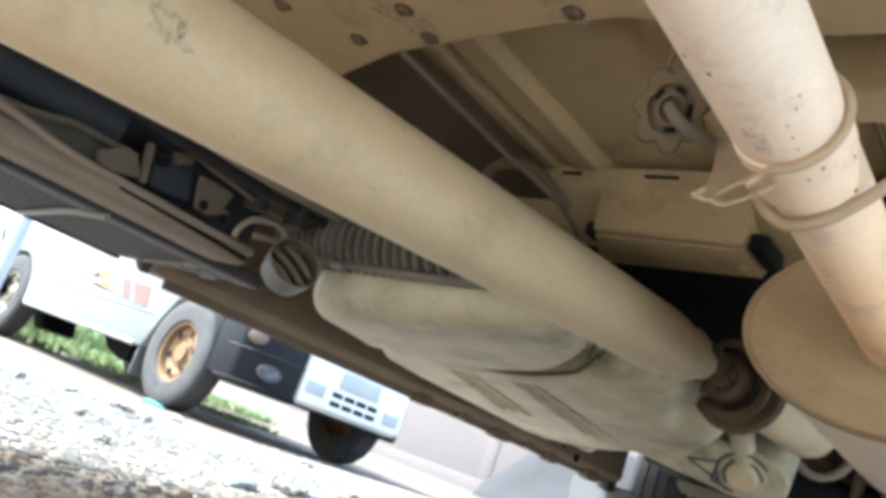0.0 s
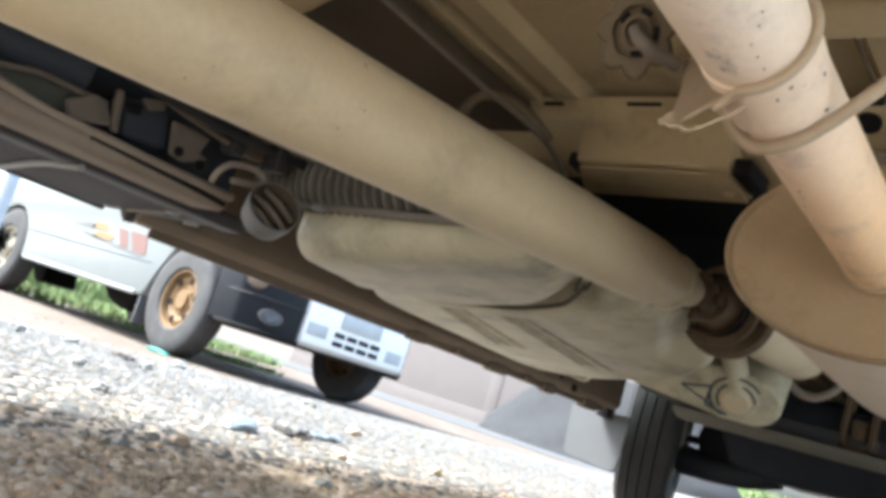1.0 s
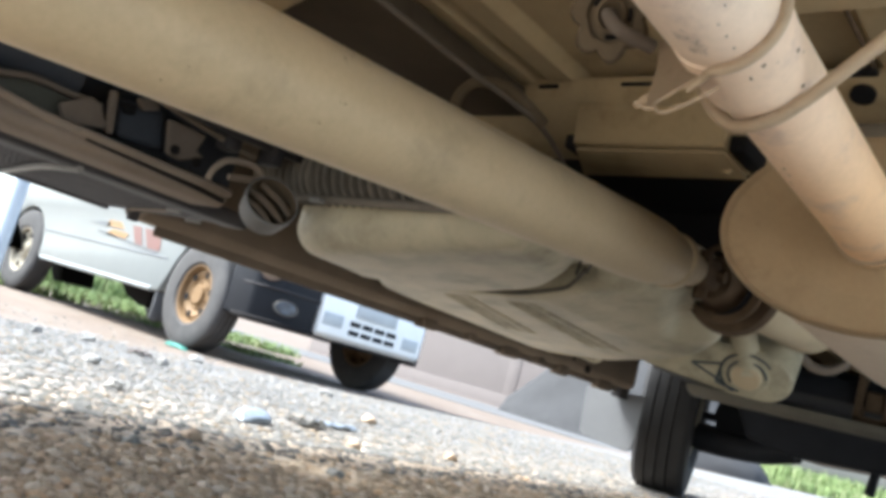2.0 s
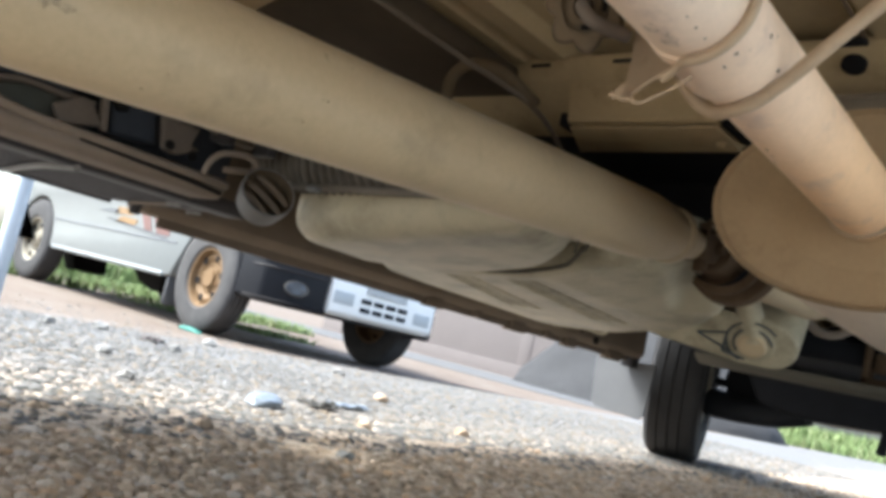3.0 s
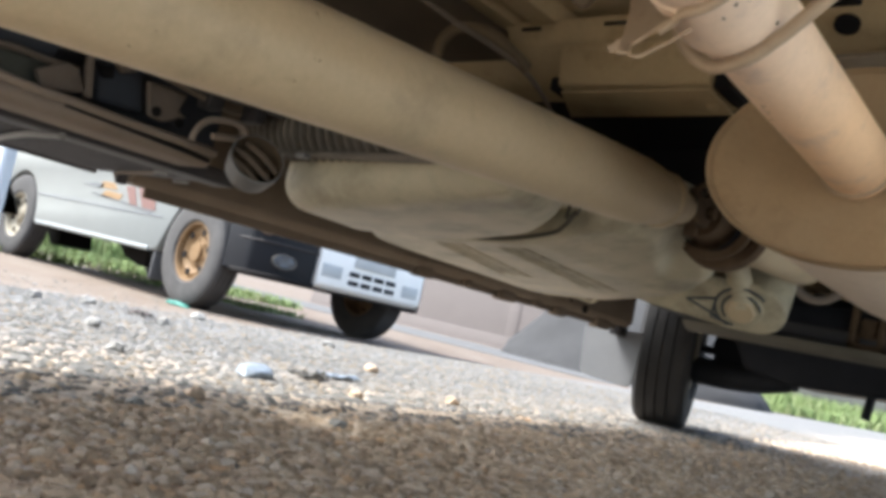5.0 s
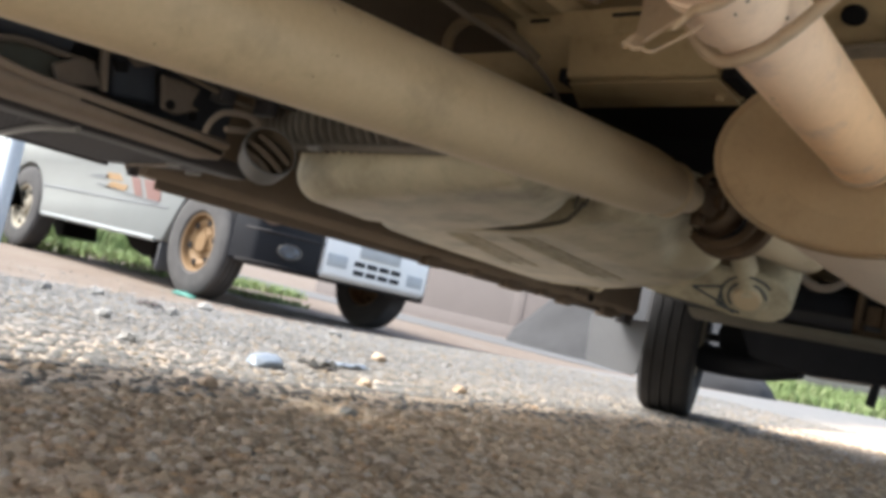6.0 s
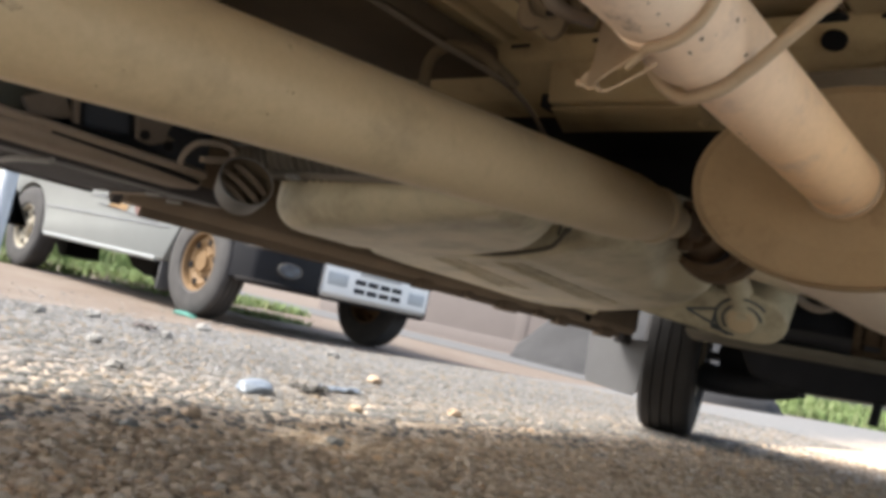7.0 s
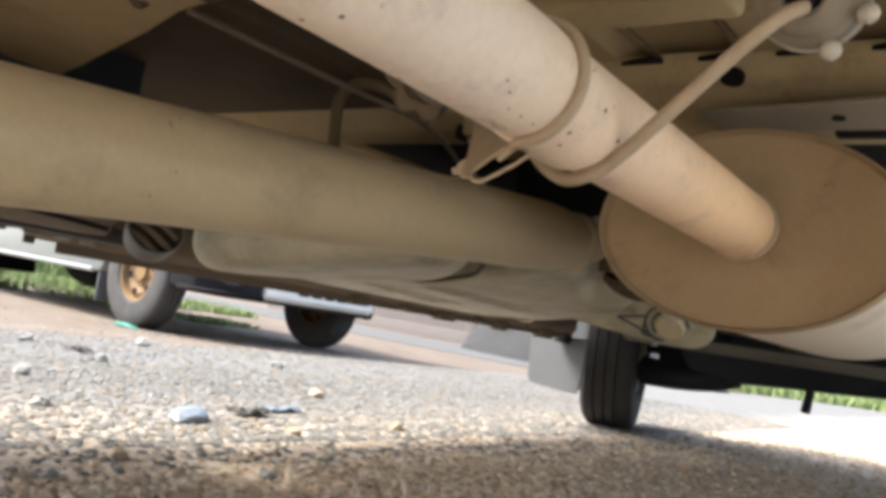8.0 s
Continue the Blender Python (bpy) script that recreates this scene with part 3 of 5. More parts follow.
# chassis rail with a pressed groove
rail = vpart("chassis_rail", prism([(-0.585, 0.358), (-0.585, 0.340), (-0.575, 0.330), (-0.510, 0.330), (-0.500, 0.336), (-0.498, 0.343), (-0.504, 0.358)], -0.35, 0.648, "y", 0.003, 2), M_RAIL, "deep black chassis rail with a pressed groove")
# black bar painting the shade in the rail's groove
vpart("groove", tube([(-0.4985, 0.455, 0.3475), (-0.4980, 0.53, 0.3445), (-0.4980, 0.60, 0.3415), (-0.4985, 0.642, 0.3385)], 0.0030, 8), M_VOID, parent=rail)
vpart("lip", tube([(-0.500, 0.15, 0.378), (-0.498, 0.30, 0.366), (-0.497, 0.39, 0.3535), (-0.496, 0.46, 0.3520), (-0.496, 0.55, 0.3505), (-0.496, 0.647, 0.3500)], 0.0052, 10), M_RAIL, parent=rail)
# panel painting the dark, hazy recess behind the rail
vpart("recess_panel", box(-0.60, -0.585, -0.35, 0.70, 0.340, 0.60, 0.003), M_BLUEBLACK, "blue-black panel painting the hazy dark recess above the rail", parent=rail)
# dark brown sheet painting the unlit part of the floor
vpart("shade_panel", box(-0.90, -0.275, -0.34, 1.03, 0.575, 0.604, 0.004), M_DARK_BROWN, "dark brown panel painting shade over the floor")
vpart("filler_pipe", tube([(-0.56, -0.33, 0.438), (-0.555, 0.1, 0.43), (-0.55, 0.32, 0.415), (-0.53, 0.44, 0.42)], 0.026, 16), M_BLUEBLACK, "black dusty pipe above the rail")

# lines and clips over the rail
for k, (dx, dz) in enumerate(((0, 0), (0.016, 0.012), (0.030, 0.026))):
    vpart("brake_line", tube([(-0.47 + dx, -0.33, 0.43 + dz), (-0.47 + dx, 0.3, 0.425 + dz), (-0.46 + dx, 0.55, 0.415 + dz), (-0.45 + dx, 0.72, 0.42 + dz), (-0.47 + dx, 1.0, 0.44 + dz)], 0.0055, 8), M_RAIL if k == 1 else M_BLACK, "thin dusty steel line")
vpart("hook", tube([(-0.455, 0.586, 0.350), (-0.455, 0.588, 0.360), (-0.455, 0.594, 0.371), (-0.455, 0.606, 0.381), (-0.454, 0.632, 0.387), (-0.453, 0.648, 0.385), (-0.452, 0.653, 0.378), (-0.452, 0.647, 0.371), (-0.452, 0.626, 0.3655), (-0.453, 0.610, 0.362)], 0.0040, 10), M_RAIL, "looped dusty cable tie")
vpart("rail_panel", prism([(0.20, 0.350), (0.20, 0.366), (0.348, 0.376), (0.393, 0.388), (0.444, 0.388), (0.448, 0.353), (0.421, 0.347), (0.359, 0.347)], -0.545, -0.53, "x", 0.003, 2), M_PANEL, "green-grey dusty panel over the rail", parent=rail)
vpart("panel_edge", tube([(-0.527, 0.22, 0.364), (-0.526, 0.345, 0.379), (-0.525, 0.39, 0.390), (-0.525, 0.431, 0.391), (-0.523, 0.470, 0.392)], 0.004, 8), M_CLIP, parent=rail)
vpart("line_clip", prism([(0.422, 0.375), (0.453, 0.396), (0.466, 0.392), (0.472, 0.383), (0.481, 0.369), (0.434, 0.356)], -0.525, -0.512, "x", 0.004, 2), M_CLIP, "dusty moulded clip on the panel", parent=rail)
vpart("bracket_post", prism([(0.470, 0.412), (0.478, 0.412), (0.487, 0.364), (0.479, 0.364)], -0.520, -0.508, "x", 0.002, 1), M_CLIP, "thin upright bracket leg", parent=rail)
vpart("wiring_box", prism([(0.485, 0.410), (0.544, 0.423), (0.556, 0.372), (0.495, 0.366)], -0.56, -0.52, "x", 0.006, 3), M_BLUEBLACK, "blue-black plastic box behind the lines")
vpart("box_opening", prism([(0.486, 0.404), (0.507, 0.410), (0.509, 0.397), (0.494, 0.393)], -0.521, -0.517, "x", 0.002, 1), M_VOID)
vpart("box_catch", prism([(0.502, 0.416), (0.528, 0.426), (0.533, 0.414), (0.514, 0.405)], -0.522, -0.511, "x", 0.003, 2), M_CLIP, "dusty catch on the plastic box")
vpart("line_bracket", prism([(0.543, 0.407), (0.572, 0.409), (0.597, 0.408), (0.590, 0.385), (0.603, 0.382), (0.573, 0.366), (0.553, 0.368)], -0.512, -0.504, "x", 0.002, 1), M_CLIP, "dusty folded bracket holding the lines")
for y, z in ((0.561, 0.3755), (0.593, 0.3715)):
    vpart("bracket_hole", lathe([(0, 0.0062), (0.0022, 0.0062)], (-0.504, y, z), (1, 0, 0), 14), M_VOID)
vpart("brake_line", tube([(-0.475, 0.50, 0.418), (-0.472, 0.534, 0.412), (-0.472, 0.593, 0.406), (-0.472, 0.634, 0.402), (-0.474, 0.655, 0.405), (-0.476, 0.665, 0.42)], 0.0032, 8), M_SILL, "thin dusty steel line")
vpart("clip", box(-0.49, -0.462, 0.60, 0.622, 0.395, 0.425, 0.004), M_BLACK, "black plastic line clip")
vpart("clip", box(-0.475, -0.44, 0.655, 0.67, 0.395, 0.43, 0.003), M_BLACK, "black plastic line clip")
cup_c, cup_axis = Vector((-0.417, 0.652, 0.342)), Vector((0.84, -0.30, 0.46)).normalized()
cup = vpart("cup_bracket", lathe([(-0.024, 0.024), (-0.021, 0.029), (0.0, 0.0325), (0.012, 0.0335), (0.0128, 0.0325), (0.0122, 0.0312)], cup_c, cup_axis, 40, caps=False), M_CUP, "grey round steel cup bracket")
vpart("cup_inside", lathe([(0.0122, 0.0312), (0.0, 0.0300), (-0.014, 0.0265), (-0.017, 0.012), (-0.017, 0.001)], cup_c, cup_axis, 40, caps=False), M_DARK_BROWN, "dark brown inside of the cup", parent=cup)
cup_u = cup_axis.cross(Vector((0, 0, 1))).normalized()
cup_v = cup_u.cross(cup_axis)
for shift in (-0.013, 0.004, 0.019):
    half = math.sqrt(0.0285 ** 2 - shift ** 2)
    ends = [cup_c + cup_axis * 0.001 + cup_u * (0.8 * k + 0.6 * shift) + cup_v * (0.6 * k - 0.8 * shift) for k in (-half, half)]
    vpart("cup_bar", tube([ends[0], (ends[0] + ends[1]) / 2 + cup_axis * 0.004, ends[1]], 0.0036, 8), M_SILL, "dusty bar across the cup", parent=cup)


hose_pts = [(-0.535, 0.735, 0.408), (-0.42, 0.735, 0.408), (-0.29, 0.74, 0.412), (-0.14, 0.745, 0.418)]
hose = vpart("corrugated_hose", tube(hose_pts, 0.0290, 20), M_BLACK, "dark dusty corrugated rubber hose")
for k in range(26):
    share = k / 25 * 3
    n = min(2, int(share))
    p, q = Vector(hose_pts[n]), Vector(hose_pts[n + 1])
    vpart("rib", lathe([(-0.0040, 0.0285), (-0.0034, 0.0350), (-0.0014, 0.0385), (0.0014, 0.0385), (0.0034, 0.0350), (0.0040, 0.0285)], p.lerp(q, share - n), (q - p).normalized(), 28, caps=False), M_HOSE, parent=hose)
vpart("hose_seat", tube([(-0.54, 0.718, 0.377), (-0.40, 0.719, 0.375), (-0.25, 0.721, 0.377), (-0.15, 0.723, 0.381)], 0.0055, 10), M_HOSE, "dusty rubber bead under the hose")

vpart("hose_tag", box(-0.415, -0.395, 0.705, 0.716, 0.366, 0.3725, 0.002), M_STEEL, "pale torn tag below the hose")

# fuel tank: two moulded lobes with ribs
lobe_rear = [(-0.485, 0.735), (-0.55, 0.87), (-0.622, 0.985), (-0.603, 1.024), (-0.55, 1.05), (-0.46, 1.068), (-0.36, 1.072), (-0.25, 1.04), (-0.18, 0.968), (-0.13, 0.89), (-0.105, 0.82), (-0.10, 0.735)]
lobe_front = [(-0.605, 1.035), (-0.55, 1.060), (-0.46, 1.076), (-0.35, 1.084), (-0.238, 1.052), (-0.178, 1.035), (-0.135, 1.07), (-0.118, 1.14), (-0.113, 1.25), (-0.13, 1.36), (-0.165, 1.46), (-0.23, 1.55), (-0.31, 1.61), (-0.42, 1.67), (-0.53, 1.75), (-0.66, 1.79), (-0.745, 1.745), (-0.715, 1.45), (-0.697, 1.22), (-0.675, 1.11)]


def soften(poly, times=3):
    """Cut the corners of an outline again and again, until it is round."""
    for _ in range(times):
        out = []
        for (ax, ay), (bx, by) in zip(poly, poly[1:] + poly[:1]):
            out += [(ax * 0.84 + bx * 0.16, ay * 0.84 + by * 0.16), (ax * 0.16 + bx * 0.84, ay * 0.16 + by * 0.84)]
        poly = out
    return poly


def moulded(poly, low, high, radius, steps=8, fan=False):
    """A round-edged moulding over an outline: the bottom edge rolls up in a quarter circle. low and high give z by place."""
    pts = [Vector((x, y, 0)) for x, y in soften(poly)]
    n = len(pts)
    if sum(pts[i].x * pts[(i + 1) % n].y - pts[(i + 1) % n].x * pts[i].y for i in range(n)) < 0:
        pts.reverse()
    inward = []
    for i in range(n):
        d = (pts[(i + 1) % n] - pts[i - 1]).normalized()
        inward.append(Vector((-d.y, d.x, 0)))
    bm = bmesh.new()
    rings = [[bm.verts.new((p.x, p.y, high(p.x, p.y))) for p in pts]]
    for k in range(steps + 1):
        a = math.pi / 2 * k / steps
        row = []
        for p, q in zip(pts, inward):
            c = p + q * (radius * (1 - math.cos(a)))
            z = low(c.x, c.y)
            row.append(bm.verts.new((c.x, c.y, z + min(radius, (high(c.x, c.y) - z) * 0.9) * (1 - math.sin(a)))))
        rings.append(row)
    for a, b in zip(rings, rings[1:]):
        for i in range(n):
            bm.faces.new((a[i], a[(i + 1) % n], b[(i + 1) % n], b[i]))
    mid = sum(pts, Vector()) / n
    for f in (0.85, 0.7, 0.55, 0.4, 0.25, 0.06) if fan else ():
        row = [bm.verts.new((mid.x + (v.co.x - mid.x) * f, mid.y + (v.co.y - mid.y) * f, 0)) for v in rings[steps + 1]]
        for v in row:
            v.co.z = low(v.co.x, v.co.y)
        for i in range(n):
            bm.faces.new((rings[-1][i], rings[-1][(i + 1) % n], row[(i + 1) % n], row[i]))
        rings.append(row)
    bm.faces.new(rings[0])
    bm.faces.new(rings[-1])
    return bm


def rear_low(x, y):
    return 0.303 + 0.07 * (y - 0.76) + 0.075 * (x + 0.46 + math.sqrt((x + 0.46) ** 2 + 0.01))


def front_low(x, y):
    """The front lobe's underside: it climbs to the shaft side, steps up past a fold, and dips to the rim at its end."""
    z = 0.330 + 0.07 * (x + 0.6) + 0.13 * max(0.0, x + 0.30)
    fold = x + 0.06 + 0.43 * (y - 1.0)
    z += 0.024 / (1 + math.exp(-fold / 0.005)) * max(0.0, min(1.0, (1.42 - y) / 0.1))
    return z - 0.4 * max(0.0, y - 1.58) * max(0.0, x + 0.62)


def inside_distance(poly, x, y):
    """How far points lie inside an outline (outside: below zero), and the nearest points on it."""
    best, near_x, near_y = np.full(x.shape, 9.0), x.copy(), y.copy()
    odd = np.zeros(x.shape, bool)
    for (ax, ay), (bx, by) in zip(poly, poly[1:] + poly[:1]):
        dx, dy = bx - ax, by - ay
        t = np.clip(((x - ax) * dx + (y - ay) * dy) / (dx * dx + dy * dy + 1e-12), 0, 1)
        px, py = ax + t * dx, ay + t * dy
        d = np.hypot(x - px, y - py)
        closer = d < best
        best, near_x, near_y = np.where(closer, d, best), np.where(closer, px, near_x), np.where(closer, py, near_y)
        if ay != by:
            odd ^= ((ay > y) != (by > y)) & (x < ax + (y - ay) / (by - ay) * dx)
    return np.where(odd, best, -best), near_x, near_y


# pressed grooves in the front lobe: start, end, half width, depth
GROOVES = [((-0.512, 1.128), (-0.612, 1.455), 0.0050, 0.0085), ((-0.494, 1.128), (-0.588, 1.462), 0.0044, 0.0070), ((-0.470, 1.124), (-0.556, 1.47), 0.0052, 0.0085),
           ((-0.392, 1.140), (-0.470, 1.56), 0.0050, 0.0085), ((-0.374, 1.140), (-0.447, 1.57), 0.0044, 0.0070), ((-0.350, 1.136), (-0.415, 1.58), 0.0052, 0.0080)]


def pressed_pan(poly, low, rise, radius, step=0.005):
    """A moulded underside over an outline, with a rolled edge and pressed grooves, closed by a wall and a flat top."""
    poly = soften(poly)
    xs = np.arange(min(p[0] for p in poly) - step, max(p[0] for p in poly) + 2 * step, step)
    ys = np.arange(min(p[1] for p in poly) - step, max(p[1] for p in poly) + 2 * step, step)
    gx, gy = np.meshgrid(xs, ys)
    d, nx, ny = inside_distance(poly, gx, gy)
    gx, gy = np.where(d < 0, nx, gx), np.where(d < 0, ny, gy)
    d = np.maximum(d, 0.0)
    z = np.vectorize(low)(gx, gy)
    k = np.clip(1 - d / radius, 0, 1)
    z = z + radius * (1 - np.sqrt(1 - k * k))
    for (ax, ay), (bx, by), half, deep in GROOVES:
        dx, dy = bx - ax, by - ay
        t = ((gx - ax) * dx + (gy - ay) * dy) / (dx * dx + dy * dy)
        off = np.hypot(gx - ax - np.clip(t, 0, 1) * dx, gy - ay - np.clip(t, 0, 1) * dy)
        z = z + deep * np.exp(-(off / half) ** 2) * np.clip((d - 0.004) / 0.02, 0, 1)
    keep, _, _ = inside_distance(poly, *np.meshgrid(xs, ys))
    bm = bmesh.new()
    verts = {}

    def vert(i, j):
        if (i, j) not in verts:
            verts[i, j] = bm.verts.new((gx[i, j], gy[i, j], z[i, j]))
        return verts[i, j]
    for i in range(len(ys) - 1):
        for j in range(len(xs) - 1):
            if max(keep[i, j], keep[i + 1, j], keep[i, j + 1], keep[i + 1, j + 1]) > 0:
                bm.faces.new((vert(i, j), vert(i, j + 1), vert(i + 1, j + 1), vert(i + 1, j)))
    bmesh.ops.remove_doubles(bm, verts=bm.verts, dist=0.0008)
    rim = [e for e in bm.edges if e.is_boundary]
    wall = bmesh.ops.extrude_edge_only(bm, edges=rim)["geom"]
    bmesh.ops.translate(bm, vec=(0, 0, rise), verts=[g for g in wall if isinstance(g, bmesh.types.BMVert)])
    return bm


B_N = Vector((0.15, -0.72, -0.68)).normalized()
B_C = Vector((-0.204, 1.712, 0.3585))
b_u = B_N.cross(Vector((0, 0, 1))).normalized()
b_v = b_u.cross(B_N) * -1
tank = vpart("fuel_tank", pressed_pan(lobe_front, front_low, 0.045, 0.026), M_TANK, "grey-tan dusty moulded fuel tank with ribs")
vpart("lobe", moulded(lobe_rear, rear_low, lambda x, y: 0.376 + 0.25 * max(0.0, x + 0.35), 0.042, 8, True), M_TANK, parent=tank)
core = [(-0.50, 0.80), (-0.63, 1.05), (-0.66, 1.3), (-0.6, 1.68), (-0.25, 1.65), (-0.16, 1.3), (-0.13, 0.80)]
vpart("seam", moulded(core, lambda x, y: 0.365 + 0.10 * (x + 0.6), lambda x, y: 0.40 + 0.10 * (x + 0.6), 0.02), M_TANK, parent=tank)
vpart("rim_lip", tube([(x, y, front_low(x, y) + 0.003) for x, y in ((-0.70, 1.752), (-0.62, 1.765), (-0.55, 1.745))] + [tuple(B_C + b_u * u - b_v * v - B_N * 0.014) for u, v in ((0.28, 0.074), (0.20, 0.068), (0.10, 0.060), (0.0, 0.054), (-0.03, 0.052))], 0.0050, 10), M_TANK, "thin pale flange along the rim", parent=tank)
# dark bars painting the shade along the moulded grooves and creases
vpart("shade_line", tube([(x, y, front_low(x, y) + 0.004) for x, y in ((-0.60, 1.040), (-0.55, 1.054), (-0.46, 1.072), (-0.35, 1.080), (-0.25, 1.054), (-0.205, 1.018), (-0.165, 0.972))], 0.0034, 8), M_GROOVE_SHADE, "dark line painting the shade in a moulded groove", parent=tank)
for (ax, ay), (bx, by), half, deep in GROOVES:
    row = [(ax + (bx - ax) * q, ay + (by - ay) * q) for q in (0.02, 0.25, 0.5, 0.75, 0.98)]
    vpart("shade_line", tube([(x, y, front_low(x, y) + deep) for x, y in row], 0.0034, 6), M_GROOVE_SHADE, "dark line painting the shade in a moulded groove", parent=tank)
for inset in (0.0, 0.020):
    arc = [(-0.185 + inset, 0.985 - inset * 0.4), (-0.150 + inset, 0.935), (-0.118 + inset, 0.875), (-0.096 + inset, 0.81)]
    vpart("crease", tube([(x, y, rear_low(x, y) + 0.016 + 0.02 * k) for k, (x, y) in enumerate(arc)], 0.0024, 8), M_GROOVE_SHADE, "dark line painting the shade in a curved crease", parent=tank)
vpart("tank_clip", tube([(-0.43, 0.735, 0.385), (-0.41, 0.73, 0.392), (-0.385, 0.74, 0.388), (-0.37, 0.745, 0.38)], 0.006, 8), M_GREY, "small grey hose clip", parent=tank)
vpart("neck", tube([(-0.203, 1.72, 0.375), (-0.207, 1.70, 0.400), (-0.213, 1.672, 0.435), (-0.22, 1.64, 0.48)], lambda t: 0.027 + 0.003 * math.cos(t * 6.28), 24), M_TANK, parent=tank)
boss = vpart("boss", lathe([(-0.05, 0.046), (-0.010, 0.046), (-0.003, 0.042), (0.0, 0.036), (0.0, 0.001)], B_C, B_N, 40), M_TANK, parent=tank)
end_outline = [(0.36, -0.010), (0.20, 0.030), (0.03, 0.058)] + [(-0.030 + 0.056 * math.cos(radians(a)), 0.003 + 0.056 * math.sin(radians(a))) for a in range(90, 271, 15)] + [(0.20, -0.068), (0.36, -0.078)]
tank_end = prism(end_outline, -0.12, -0.004, "z", 0.026, 5)
for v in tank_end.verts:
    v.co = B_C + b_u * v.co.x + b_v * v.co.y + B_N * v.co.z
vpart("tank_end", tank_end, M_TANK, parent=tank)
vpart("plug", lathe([(-0.002, 0.029), (0.006, 0.029), (0.010, 0.025), (0.0105, 0.001)], B_C, B_N, 28), M_SHAFT, "round tan drain plug", parent=tank)
for r, a0, a1 in ((0.037, 185, 395), (0.052, 215, 420)):
    arc = []
    for k in range(14):
        a = radians(a0 + (a1 - a0) * k / 13)
        drop = 0.0 if r < 0.04 else 0.0022
        arc.append(B_C + B_N * (0.0008 - drop) + b_u * (r * math.cos(a)) + b_v * (r * math.sin(a)))
    vpart("ink_mark", tube(arc, 0.0024, 6), M_INK, "dark painted ring round the plug", parent=tank)
for a, b in (((0.110, -0.004), (0.045, 0.030)), ((0.110, -0.004), (0.050, -0.016)), ((0.050, -0.016), (0.060, 0.032)), ((0.060, 0.032), (0.015, 0.044))):
    ends = [B_C + b_u * u + b_v * v - B_N * 0.0035 for u, v in (a, ((a[0] + b[0]) / 2, (a[1] + b[1]) / 2), b)]
    vpart("ink_mark", tube(ends, 0.0026, 6), M_INK, "dark painted inspection arrow", parent=tank)

# propeller shaft with its joint and flange
S0, SD = Vector((-0.0837, 0.4984, 0.3797)), Vector((-0.0196, 0.9961, 0.0864)).normalized()
shaft = vpart("propeller_shaft", lathe([(-0.84, 0.0430), (0.450, 0.0430), (0.48, 0.0425), (0.51, 0.0405), (0.540, 0.0365), (0.552, 0.0352), (0.555, 0.0378), (0.568, 0.0382), (0.573, 0.0368), (0.577, 0.0300), (0.585, 0.0240), (0.63, 0.0235)], S0, SD, 56), M_SHAFT, "smooth tan dusty propeller shaft tube")
yoke_at = S0 + SD * 0.63
for sgn in (-1, 1):
    arm = prism([(-0.018, 0.0), (0.018, 0.0), (0.022, 0.045), (0.0, 0.068), (-0.022, 0.045)], 0.018 * sgn - 0.006, 0.018 * sgn + 0.006, "x", 0.003, 2)
    for v in arm.verts:
        v.co = yoke_at + Vector((v.co.x, 0, 0)) + SD * v.co.z + Vector((0, -0.086, 0.996)) * v.co.y
    vpart("yoke_arm", arm, M_RUST, parent=shaft)
vpart("joint_cross", lathe([(-0.033, 0.009), (0.033, 0.009)], yoke_at + SD * 0.045, (1, 0, 0), 16), M_RUST, parent=shaft)
vpart("joint_cross", lathe([(-0.035, 0.010), (0.035, 0.010)], yoke_at + SD * 0.045, (0, -0.086, 1), 16), M_RUST, parent=shaft)
flange = vpart("companion_flange", lathe([(0, 0.030), (0.03, 0.036), (0.050, 0.042), (0.051, 0.058), (0.060, 0.060), (0.062, 0.044), (0.074, 0.044), (0.076, 0.070), (0.095, 0.074), (0.10, 0.068), (0.102, 0.05)], yoke_at + SD * 0.075, SD, 40), M_RUST, "rusty brown round joint flange", parent=shaft)
# black rings painting the shade between the flange plates
for at0, at1, rr in ((0.0600, 0.0760, 0.0500), (0.0300, 0.0505, 0.0465)):
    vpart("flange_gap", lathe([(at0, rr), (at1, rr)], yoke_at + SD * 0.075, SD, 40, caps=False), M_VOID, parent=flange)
vpart("output_housing", lathe([(0.0, 0.040), (0.05, 0.042), (0.12, 0.05), (0.40, 0.06)], yoke_at + SD * 0.178, SD, 36), M_SHAFT, "tan dusty gearbox output housing")

# exhaust: pipe, cradle, hanger, muffler
P0, PD = Vector((0.2064, 0.5, 0.4253)), Vector((-0.0124, 1.0, -0.0116)).normalized()
pipe = vpart("exhaust_pipe", lathe([(-0.84, 0.0308), (-0.066, 0.0306), (-0.058, 0.0300), (-0.03, 0.0292), (0.33, 0.0292)], P0, PD, 56), M_PIPE, "pinkish tan dusty exhaust pipe with stone chips")
side = PD.cross(Vector((0, 0, 1))).normalized()
up = side.cross(PD).normalized()


def round_pipe(angle, r, along):
    a = radians(angle)
    return P0 + PD * along + side * (r * math.cos(a)) + up * (r * math.sin(a))


